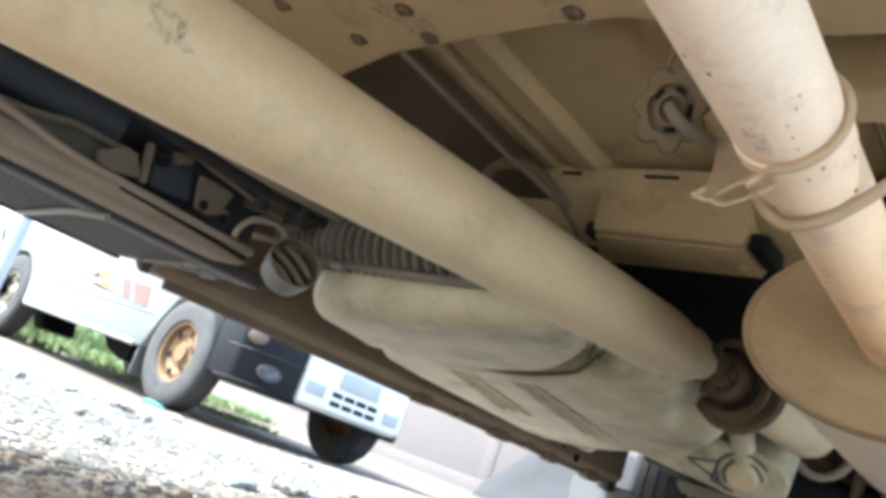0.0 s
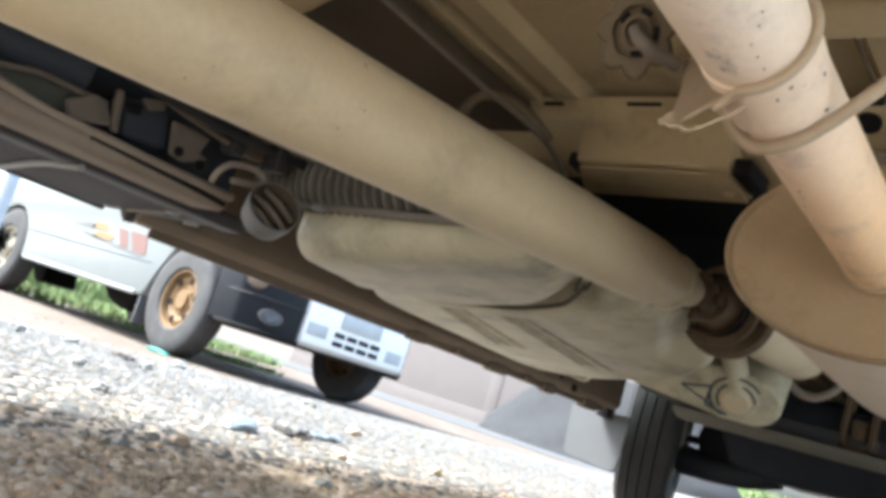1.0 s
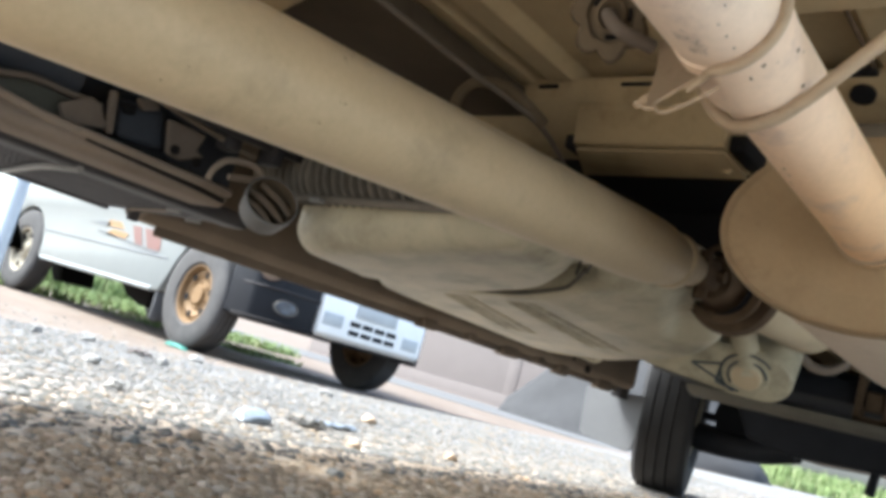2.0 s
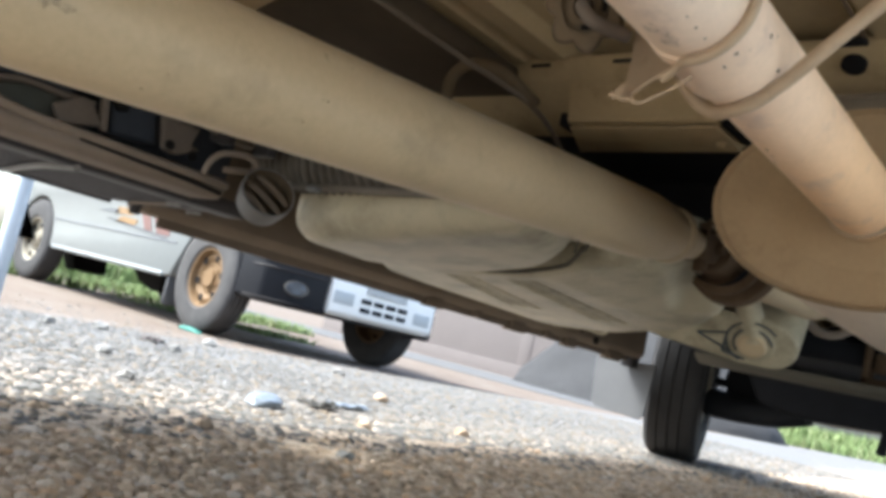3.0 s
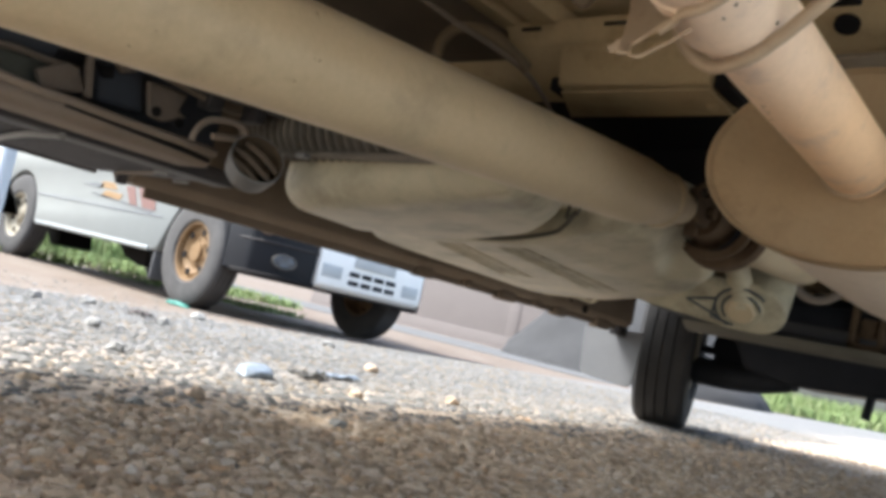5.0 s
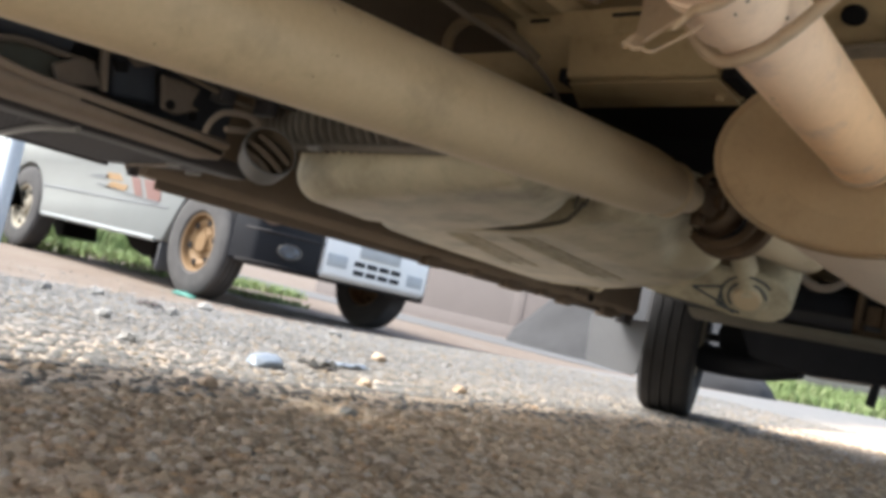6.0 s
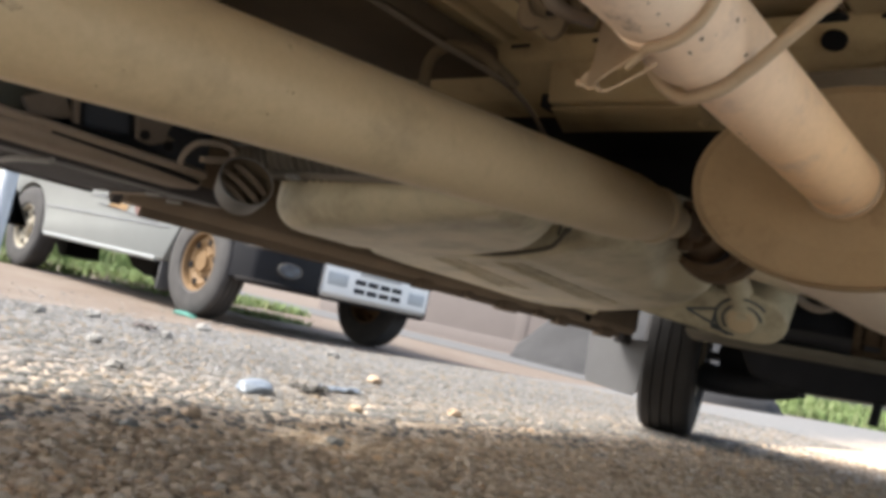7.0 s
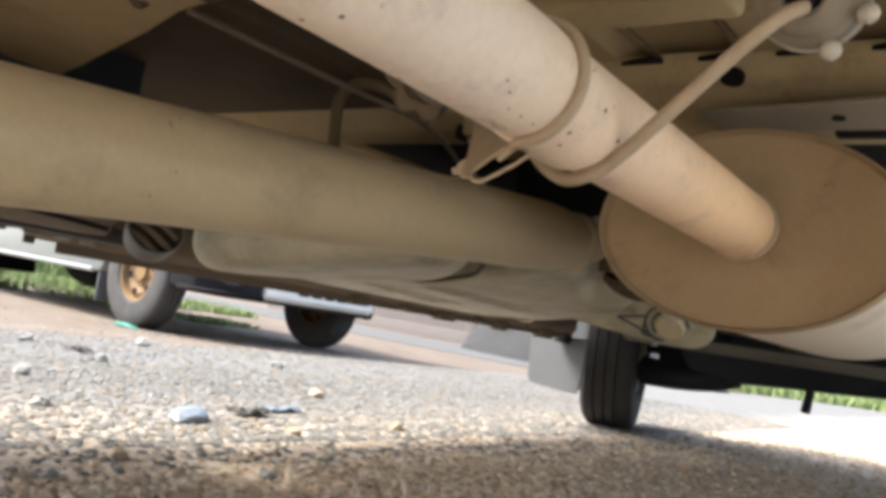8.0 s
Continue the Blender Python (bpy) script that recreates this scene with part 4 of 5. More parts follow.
def cradle_shell():
    """Bent sheet under the pipe: wraps its lower half, with a slanting free edge on the open side."""
    bm = bmesh.new()
    profile = [(-0.0525, 0.0296), (-0.0518, 0.0312), (-0.046, 0.0318), (-0.030, 0.0322), (-0.008, 0.0330), (0.001, 0.0330), (0.0045, 0.0322), (0.005, 0.0295)]
    rows = []
    for along, r in profile:
        last = min(34.0, -29.0 - along * 1180.0)
        steps = 44
        row = [bm.verts.new(round_pipe(-178, min(r, 0.0293), along))]
        row += [bm.verts.new(round_pipe(-178 + (last + 178) * k / steps, r, along)) for k in range(steps + 1)]
        row.append(bm.verts.new(round_pipe(last + 1.5, min(r, 0.0293), along)))
        rows.append(row)
    for a, b in zip(rows, rows[1:]):
        for k in range(len(a) - 1):
            bm.faces.new((a[k], a[k + 1], b[k + 1], b[k]))
    return bm


vpart("cradle", cradle_shell(), M_PIPE, "chipped sheet metal cradle under the pipe", parent=pipe)
strap_pts = [round_pipe(a, 0.0322, -0.0530) for a in range(150, -88, -9)] + [Vector((0.2050, 0.4485, 0.3935)), Vector((0.2000, 0.4520, 0.3915)), Vector((0.1920, 0.4540, 0.3865))]
vpart("strap", tube(strap_pts, lambda t: 0.0031 - 0.0014 * max(0.0, (t - 0.9) / 0.1), 12), M_STRAP, "round steel strap", parent=pipe)
# the hanger rod cradles the pipe from below and sags a little at its lowest point
rod_pts = [round_pipe(a, 0.0345 + 0.0012 * math.exp(-((a + 108) / 26.0) ** 2), 0.0085 + 0.0065 * math.exp(-((a + 112) / 24.0) ** 2)) for a in range(-176, -37, 12)]
rod_pts += [Vector((0.2400, 0.508, 0.4085)), Vector((0.2615, 0.507, 0.4290)), Vector((0.2890, 0.506, 0.4555)), Vector((0.304, 0.508, 0.4705)), Vector((0.311, 0.515, 0.480)), Vector((0.314, 0.530, 0.489))]
vpart("hanger_rod", tube(rod_pts, 0.0041, 14), M_STRAP, "bent round hanger rod gripping the pipe", parent=pipe)


def sheet(corners, thick=0.0022):
    bm = bmesh.new()
    f = bm.faces.new([bm.verts.new(c) for c in corners])
    bmesh.ops.solidify(bm, geom=[f], thickness=thick)
    return bm


def ribbon(points, lo, hi, across, thick=0.0022):
    """A bent strip of sheet metal as wide as lo to hi in the direction across."""
    bm = bmesh.new()
    rows = []
    for k, p in enumerate(points):
        d = (points[min(k + 1, len(points) - 1)] - points[max(k - 1, 0)]).normalized()
        n = Vector((-d.z, 0, d.x)).normalized() * thick / 2
        rows.append([bm.verts.new(p + n + across * w) for w in (lo, hi)] + [bm.verts.new(p - n + across * w) for w in (hi, lo)])
    for a, b in zip(rows, rows[1:]):
        for k in range(4):
            bm.faces.new((a[k], a[(k + 1) % 4], b[(k + 1) % 4], b[k]))
    bm.faces.new(rows[0])
    bm.faces.new(rows[-1])
    return bm


def build_hanger_plate():
    """The strap's end: a flat ear with a ragged tip, and a strip folded back on itself."""
    ear = [(0.1585, 0.470, 0.4270), (0.1660, 0.4620, 0.4050), (0.1668, 0.4590, 0.3880), (0.1640, 0.4580, 0.3862), (0.1608, 0.4575, 0.3820), (0.1622, 0.4570, 0.3786), (0.1668, 0.4568, 0.3796), (0.1700, 0.4565, 0.3772),
           (0.1748, 0.4560, 0.3790), (0.1850, 0.4558, 0.3858), (0.2025, 0.4550, 0.3972), (0.2050, 0.4520, 0.4060), (0.1900, 0.4640, 0.4200)]
    bm = sheet([Vector(p) for p in ear], 0.0016)
    back = Vector((-0.45, 0.82, 0.33)).normalized()
    upper = [Vector(p) for p in ((0.2065, 0.4535, 0.4015), (0.2035, 0.4545, 0.3985), (0.1960, 0.4550, 0.3940), (0.1850, 0.4550, 0.3868), (0.1760, 0.4550, 0.3806), (0.1738, 0.4550, 0.3782))]
    lower = [Vector(p) for p in ((0.1738, 0.4550, 0.3800), (0.1752, 0.4550, 0.3760), (0.1785, 0.4550, 0.3742), (0.1825, 0.4550, 0.3744), (0.1920, 0.4555, 0.3790), (0.2010, 0.4560, 0.3840), (0.2085, 0.4560, 0.3888))]
    rolled = tube([(0.1606, 0.4570, 0.3815), (0.1625, 0.4565, 0.3788), (0.1655, 0.4562, 0.3792), (0.1690, 0.4558, 0.3770), (0.1740, 0.4555, 0.3770)], 0.0012, 8)
    return merge(bm, ribbon(upper, -0.001, 0.004, back, 0.0017), ribbon(lower, -0.001, 0.012, back, 0.0017), rolled)


vpart("hanger_plate", build_hanger_plate(), M_STRAP, "folded sheet metal hanger bracket", parent=pipe)
vpart("weld", tube([round_pipe(a, 0.0292, 0.316) for a in range(0, 341, 20)], 0.0026, 8, True), M_STRAP, parent=pipe)
M_AXIS = Vector((-0.02, 1, 0.0))
muffler = vpart("muffler", lathe([(0.035, 0.5), (0.034, 0.985), (0.014, 0.99), (0.03, 0.972), (0.20, 0.978), (0.45, 0.972), (0.46, 0.9), (0.47, 0.3)], (0.2039, 0.816, 0.4184), M_AXIS, 72, (0.1349, 0.0895)), M_SHELL, "oval tan dusty muffler with a brown end cap")
vpart("end_cap", lathe([(0.020, 0.20), (0.016, 0.45), (0.010, 0.72), (0.006, 0.90), (0.004, 0.955), (-0.002, 0.972), (-0.004, 0.988), (0.0, 1.0), (0.008, 1.004), (0.0125, 0.998)], (0.2039, 0.816, 0.4184), M_AXIS, 72, (0.1349, 0.0895)), M_MUFFLER, "dull brown crimped end cap", parent=muffler)


A_AT, A_AX = Vector((0.133, 0.453, 0.436)), Vector((0.42, -0.78, -0.46)).normalized()
def scalloped(at, axis, profile, waves, depth, seg=72):
    """A round rubber body whose rim is cut into lobes. profile: rows of along, radius, share of the lobes."""
    u = axis.cross(Vector((0, 0, 1))).normalized()
    w = u.cross(axis)
    bm = bmesh.new()
    rows = []
    for along, r, share in profile:
        row = []
        for k in range(seg):
            a = 2 * math.pi * k / seg
            q = r * (1 + depth * share * (abs(math.cos(waves * a / 2)) - 0.6))
            row.append(bm.verts.new(at + axis * along + u * (q * math.cos(a)) + w * (q * 1.15 * math.sin(a))))
        rows.append(row)
    for a, b in zip(rows, rows[1:]):
        for k in range(seg):
            bm.faces.new((a[k], a[(k + 1) % seg], b[(k + 1) % seg], b[k]))
    bm.faces.new(rows[0])
    bm.faces.new(rows[-1])
    return bm


mount_a = vpart("rubber_mount", scalloped(A_AT, A_AX, [(-0.014, 0.0190, 1), (-0.011, 0.0225, 1), (0.001, 0.0228, 1), (0.0045, 0.0205, 1), (0.005, 0.0142, 0.3), (0.0015, 0.0124, 0), (0.0015, 0.0098, 0), (0.007, 0.0091, 0), (0.008, 0.0070, 0), (0.003, 0.0064, 0), (0.003, 0.003, 0)], 7, 0.26), M_RUBBER_MOUNT, "brown scalloped rubber exhaust hanger")
au = A_AX.cross(Vector((0, 0, 1))).normalized()
av = au.cross(A_AX)
for a0 in (0.3, 1.5, 2.7, 4.2):
    vpart("mount_slot", tube([A_AT + A_AX * 0.0012 + au * (0.0111 * math.cos(a0 + q)) + av * (0.0128 * math.sin(a0 + q)) for q in (0, 0.2, 0.4, 0.6)], 0.0021, 6), M_VOID, parent=mount_a)
vpart("mount_pin", tube([A_AT, A_AT + A_AX * 0.018, A_AT + A_AX * 0.021 + Vector((0.008, 0.004, -0.008)), Vector((0.160, 0.462, 0.418))], 0.0042, 12), M_CLIP, parent=mount_a)
vpart("mount_stem", tube([A_AT + Vector((-0.004, 0.012, 0.0)), Vector((0.118, 0.475, 0.48)), Vector((0.115, 0.495, 0.525)), Vector((0.115, 0.50, 0.60))], 0.008, 12), M_RUBBER_MOUNT, parent=mount_a)
B_AT, B_AX = Vector((0.310, 0.548, 0.5035)), Vector((0.10, -0.80, -0.30)).normalized()
mount_b = vpart("rubber_mount", lathe([(-0.050, 0.016), (-0.040, 0.024), (-0.026, 0.0290), (-0.022, 0.0285), (-0.020, 0.0262), (-0.004, 0.0262), (-0.003, 0.0275), (0.002, 0.0272), (0.005, 0.0240), (0.0055, 0.0225), (0.008, 0.0222), (0.012, 0.0185), (0.014, 0.0120), (0.012, 0.0095), (-0.004, 0.0085), (-0.005, 0.001)], B_AT, B_AX, 44), M_HANGER, "grey-brown ringed rubber exhaust hanger with pale nuts")
vpart("mount_band", lathe([(-0.0265, 0.0292), (-0.026, 0.0306), (-0.023, 0.0306), (-0.0225, 0.0286)], B_AT, B_AX, 44, caps=False), M_NUT, parent=mount_b)
vpart("mount_groove", lathe([(-0.0198, 0.0264), (-0.018, 0.0270), (-0.010, 0.0270), (-0.008, 0.0264)], B_AT, B_AX, 44, caps=False), M_GREY, parent=mount_b)
vpart("mount_bore", lathe([(0.0142, 0.0098), (0.0142, 0.001)], B_AT, B_AX, 24), M_VOID, parent=mount_b)
vpart("mount_stem", box(0.294, 0.330, 0.572, 0.61, 0.52, 0.615, 0.006), M_RUBBER_MOUNT, parent=mount_b)
for px, pz in ((0.3235, 0.4745), (0.3400, 0.4935)):
    vpart("nut", lathe([(-0.010, 0.0046), (0.002, 0.0056), (0.005, 0.0058), (0.008, 0.0048), (0.010, 0.0036), (0.011, 0.002)], (px, 0.556, pz), B_AX, 10), M_NUT, parent=mount_b)

# cable along the floor with its loop
vpart("cable", tube([(-0.17, 0.486, 0.519), (-0.175, 0.58, 0.520), (-0.181, 0.69, 0.521), (-0.184, 0.76, 0.523), (-0.188, 0.83, 0.522), (-0.196, 0.89, 0.512), (-0.205, 0.94, 0.496)], 0.0034, 10), M_SILL, "thin dusty handbrake cable")
vpart("cable_loop", tube([(-0.270, 0.772, 0.46), (-0.278, 0.776, 0.500), (-0.284, 0.780, 0.540), (-0.266, 0.782, 0.558), (-0.240, 0.785, 0.559), (-0.212, 0.790, 0.550), (-0.190, 0.800, 0.535), (-0.184, 0.83, 0.525)], 0.0075, 12), M_RUBBER_MOUNT, "dusty rubber cable guide loop")


# ---- wheels ----
def wheel_parts(parent, put, r, w, rim_r, rim_mat, sign, ribs=4, rubber=M_RUBBER):
    """A tyre with grooves and its rim, axis along x; put() moves it into place. sign: the side its face looks to."""
    h = w / 2
    prof = [(-h * 0.80, rim_r), (-h * 0.98, rim_r + 0.02), (-h, rim_r + (r - rim_r) * 0.5), (-h * 0.93, r * 0.955), (-h * 0.80, r * 0.99)]
    tread = []
    step = 2 * h * 0.78 / ribs
    for k in range(ribs):
        a = -h * 0.78 + step * k
        tread += [(a, r), (a + step * 0.82, r)]
        if k < ribs - 1:
            tread += [(a + step * 0.84, r - 0.009), (a + step * 0.98, r - 0.009)]
    prof += tread + [(h * 0.80, r * 0.99), (h * 0.93, r * 0.955), (h, rim_r + (r - rim_r) * 0.5), (h * 0.98, rim_r + 0.02), (h * 0.80, rim_r)]
    tyre = put(lathe(prof, (0, 0, 0), (1, 0, 0), 64, caps=False))
    t_ob = part("tyre", tyre, rubber, parent, "dusty black rubber tyre with long grooves")
    disc_x = sign * h * 0.55
    rim = lathe([(-sign * h * 0.8, rim_r + 0.004), (-sign * h * 0.8, rim_r - 0.012), (sign * h * 0.5, rim_r - 0.02), (disc_x * 0.6, rim_r * 0.9), (disc_x * 0.9, rim_r * 0.72), (disc_x * 0.5, rim_r * 0.55), (disc_x * 0.62, rim_r * 0.34), (disc_x * 1.1, rim_r * 0.3), (disc_x * 1.1, 0.001)], (0, 0, 0), (1, 0, 0), 48, caps=False)
    rim = merge(rim, lathe([(sign * h * 0.5, rim_r - 0.02), (sign * h * 0.8, rim_r - 0.012), (sign * h * 0.83, rim_r + 0.006), (sign * h * 0.76, rim_r + 0.006)], (0, 0, 0), (1, 0, 0), 48, caps=False))
    r_ob = part("rim", put(rim), rim_mat, parent)
    for k in range(6):
        a = k * math.pi / 3 + 0.2
        hole = lathe([(disc_x * 0.86 - 0.003 * sign, 0.026), (disc_x * 0.86 + 0.004 * sign, 0.026)], (0, rim_r * 0.72 * math.cos(a), rim_r * 0.72 * math.sin(a)), (1, 0, 0), 14)
        part("rim_hole", put(hole), M_VOID, r_ob)
        nut = lathe([(disc_x * 0.5, 0.010), (disc_x * 0.5 + 0.02 * sign, 0.009)], (0, rim_r * 0.44 * math.cos(a + 0.5), rim_r * 0.44 * math.sin(a + 0.5)), (1, 0, 0), 6)
        part("wheel_nut", put(nut), rim_mat, r_ob)
    return t_ob


def mover(m):
    def put(bm):
        bmesh.ops.transform(bm, matrix=m, verts=bm.verts)
        return bm
    return put


for x, y, sign, turn in ((-0.925, 3.05, -1, 18), (0.72, 3.05, 1, 18), (-0.88, -0.30, -1, 0), (0.70, -0.30, 1, 0)):
    wheel = new("wheel")
    wheel.parent = van
    size = 0.325 if y > 0 else 0.295
    wheel_parts(wheel, mover(pose(x + 0.05, y - 1.2, size, 0, 0, turn)), size, 0.195, 0.195, M_RIM_PALE, sign, rubber=M_TYRE)
vpart("rear_axle", lathe([(-0.74, 0.04), (-0.14, 0.042), (-0.09, 0.10), (0, 0.125), (0.09, 0.10), (0.14, 0.042), (0.70, 0.04)], (-0.055, -0.30, 0.30), (1, 0, 0), 28), M_RAIL, "dusty rear axle tube")

# mud flap behind the front wheel, with its bracket
flap = vpart("mud_flap", prism([(-1.085, 0.30), (-1.075, 0.145), (-1.06, 0.130), (-0.885, 0.118), (-0.868, 0.135), (-0.858, 0.31)], 2.648, 2.656, "y", 0.002, 1), M_FLAP, "grey plastic mud flap")
vpart("flap_bracket", box(-0.965, -0.925, 2.60, 2.66, 0.285, 0.325, 0.006), M_BLACK, parent=flap)

# front suspension and underside
vpart("lower_arm", tube([(-0.80, 3.02, 0.235), (-0.68, 3.0, 0.230), (-0.56, 2.99, 0.243), (-0.46, 2.98, 0.28)], lambda t: 0.054 - 0.010 * math.sin(t * math.pi), 16), M_DEEP_BLACK, "black dusty suspension arm")
vpart("lower_arm", tube([(0.70, 3.02, 0.235), (0.50, 3.0, 0.225), (0.30, 2.98, 0.235), (0.08, 2.98, 0.265)], lambda t: 0.058 - 0.012 * math.sin(t * math.pi), 16), M_DEEP_BLACK, "black dusty suspension arm")
vpart("front_subframe", prism([(-0.66, 0.38), (-0.60, 0.27), (-0.45, 0.245), (-0.1, 0.270), (0.30, 0.30), (0.50, 0.36), (0.50, 0.46), (-0.66, 0.46)], 2.90, 3.25, "y", 0.012, 3), M_DEEP_BLACK, "black front subframe beam")
vpart("bump_stop", lathe([(0, 0.018), (0.05, 0.014), (0.10, 0.016), (0.105, 0.010)], (-0.205, 2.95, 0.295), (-0.1, 0, -1), 16), M_DEEP_BLACK, "small black rubber stop hanging from the subframe")
vpart("hose_loop", tube([(-0.23, 1.94, 0.50), (-0.20, 1.95, 0.465), (-0.168, 1.966, 0.436), (-0.134, 1.976, 0.432), (-0.10, 1.982, 0.455), (-0.08, 1.99, 0.50)], 0.010, 12), M_RAIL, "dusty bent hose ahead of the tank")
vpart("engine_mount", merge(box(-0.14, -0.06, 2.27, 2.33, 0.36, 0.375, 0.003), box(-0.14, -0.125, 2.27, 2.33, 0.36, 0.50, 0.003), box(-0.075, -0.06, 2.27, 2.33, 0.36, 0.47, 0.003), box(-0.12, -0.08, 2.285, 2.315, 0.39, 0.44, 0.006)), M_RUST, "rusty folded engine mount bracket")
vpart("steering_knuckle", prism([(-0.775, 0.255), (-0.765, 0.30), (-0.78, 0.335), (-0.76, 0.40), (-0.60, 0.42), (-0.58, 0.26)], 3.04, 3.13, "y", 0.012, 3), M_DEEP_BLACK, "black dirty steering knuckle")
vpart("tie_rod", tube([(-0.84, 3.12, 0.315), (-0.66, 3.10, 0.318), (-0.40, 3.06, 0.33)], 0.016, 12), M_DEEP_BLACK, "black steering tie rod")
vpart("inner_wing", box(-0.79, -0.5, 3.36, 3.40, 0.265, 0.62, 0.01), M_DEEP_BLACK, "black inner wing panel")
vpart("front_valance", box(-0.52, 0.80, 3.40, 3.46, 0.32, 0.645, 0.012), M_DEEP_BLACK, "black front valance")
vpart("engine_cover", box(-0.62, 0.52, 2.3, 3.52, 0.40, 0.46, 0.01), M_DEEP_BLACK, "black engine undercover")

vpart("gearbox_mount", prism([(2.15, 0.352), (2.17, 0.335), (2.20, 0.325), (2.24, 0.325), (2.27, 0.335), (2.29, 0.352)], -0.52, 0.75, "x", 0.006, 2), M_BEAM, "dusty gearbox crossmember")
for sx in (-0.55, 0.42):
    vpart("chassis_rail", box(sx, sx + 0.08, 2.0, 3.5, 0.36, 0.48, 0.008), M_DEEP_BLACK, "deep black chassis rail")
# unseen body above, closing the place and shaped to set the shadow edges
vpart("shade_body", prism([(-0.37, 0.645), (3.52, 0.645), (3.60, 0.85), (3.5, 0.98), (2.85, 1.06), (2.4, 1.6), (1.75, 1.62), (1.65, 0.70), (-0.37, 0.70)], -0.985, 0.80, "x", 0.02, 3), M_BODY, "unseen cab and deck shape that casts the vehicle's shade")


# ---- parked pickup truck ----
def build_truck():
    side_y, far_y = 3.37, 5.18
    fx, rx, r = -4.77, -7.88, 0.395
    truck = thing("pickup_truck", "white pickup truck with brown steel wheels and dark bumper corners", "pickup truck", (-6.0, 4.2, -0.118))
    off = Vector((6.0, -4.2, 0))

    def tpart(name, bm, mat, label="", parent=None, smooth=True):
        bmesh.ops.translate(bm, vec=off + Vector((0, 0, 0.065)), verts=bm.verts)
        return part(name, bm, mat, parent or truck, label, smooth)

    def arch(cx, rr, n=14):
        return [(cx - rr * math.cos(math.pi * k / n), 0.33 + rr * math.sin(math.pi * k / n)) for k in range(n + 1)]
    outline = [(-8.6, 0.50), (-7.95, 0.34)] + arch(rx, 0.43) + [(rx + 0.45, 0.290), (fx - 0.56, 0.275), (fx - 0.48, 0.285), (fx - 0.36, 0.52), (fx - 0.25, 0.68), (fx + 0.05, 0.74), (fx + 0.26, 0.86), (-4.11, 0.87), (-4.04, 0.95), (-5.1, 1.06), (-8.7, 1.06)]
    tpart("body", prism(outline, side_y, far_y, "y", 0.02, 2), M_BODY, "white painted body")
    tpart("cab", prism([(-5.15, 1.05), (-5.75, 1.60), (-6.7, 1.66), (-6.85, 1.05)], side_y + 0.08, far_y - 0.08, "y", 0.03, 2), M_BODY, "white cab")
    tpart("rocker", tube([(rx + 0.5, side_y + 0.01, 0.300), (fx - 0.58, side_y + 0.008, 0.285)], 0.02, 8), M_BODY)
    tpart("crease", tube([(rx + 0.42, side_y, 0.56), (fx - 0.48, side_y, 0.535)], 0.008, 6), M_GREYSTRIPE)
    # slanted side graphics: a pointed grey tail, two orange bars, two red blocks parted by white slashes
    for pts, mat in (([(-6.66, 0.705), (-6.30, 0.690), (-6.26, 0.725), (-6.40, 0.735)], M_GREYSTRIPE), ([(-6.34, 0.700), (-6.02, 0.692), (-6.10, 0.748), (-6.30, 0.752)], M_ORANGE),
                     ([(-6.30, 0.625), (-5.96, 0.612), (-5.92, 0.662), (-6.20, 0.680)], M_ORANGE), ([(-5.78, 0.592), (-5.66, 0.588), (-5.76, 0.735), (-5.90, 0.738)], M_REDSTRIPE),
                     ([(-5.58, 0.580), (-5.38, 0.574), (-5.44, 0.725), (-5.70, 0.732)], M_REDSTRIPE), ([(-6.48, 0.640), (-5.44, 0.548), (-5.40, 0.566), (-6.40, 0.652)], M_GREYSTRIPE)):
        tpart("stripe", prism(pts, side_y - 0.005, side_y - 0.001, "y"), mat, "slanted side stripe")
    # dark arch liner, bumper corner and chassis
    tpart("arch_liner", box(fx - 0.44, fx + 0.44, side_y + 0.12, far_y - 0.12, 0.40, 0.9, 0.01), M_VOID)
    tpart("arch_liner", box(rx - 0.44, rx + 0.44, side_y + 0.12, far_y - 0.12, 0.40, 0.9, 0.01), M_VOID)
    tpart("chassis", box(-8.5, -4.15, side_y + 0.35, far_y - 0.35, 0.30, 0.42, 0.02), M_VOID, "black chassis")
    tpart("fuel_tank", prism([(-6.88, 0.40), (-6.18, 0.38), (-6.15, 0.135), (-6.30, 0.115), (-6.56, 0.17)], 3.85, 4.35, "y", 0.02, 2), M_VOID, "black tank hanging under the body")
    tpart("spring_hanger", prism([(-8.36, 0.40), (-7.95, 0.38), (-7.86, 0.13), (-8.05, 0.11), (-8.22, 0.25)], 3.85, 4.2, "y", 0.015, 2), M_VOID, "black spring hanger")
    corner = tpart("bumper_corner", prism([(fx + 0.385, side_y - 0.006), (-4.12, side_y + 0.014), (-3.97, side_y + 0.17), (-3.93, 3.828), (-4.16, 3.85), (fx + 0.385, 3.8)], 0.262, 0.84, "z", 0.03, 3), M_NAVY, "dark plastic bumper corner")
    tpart("fog_lamp", lathe([(0, 0.060), (0.012, 0.062), (0.02, 0.048), (0.016, 0.001)], (-3.962, side_y + 0.190, 0.39), (1, -0.30, 0), 28, (1.2, 0.75)), M_LENS, "grey fog lamp", corner)
    tpart("corner_trim", tube([(-4.28, side_y + 0.012, 0.50), (-4.12, side_y + 0.028, 0.50), (-3.975, side_y + 0.175, 0.50), (-3.935, 3.82, 0.50)], 0.010, 8), M_BLACK, "thin grey moulding", corner)
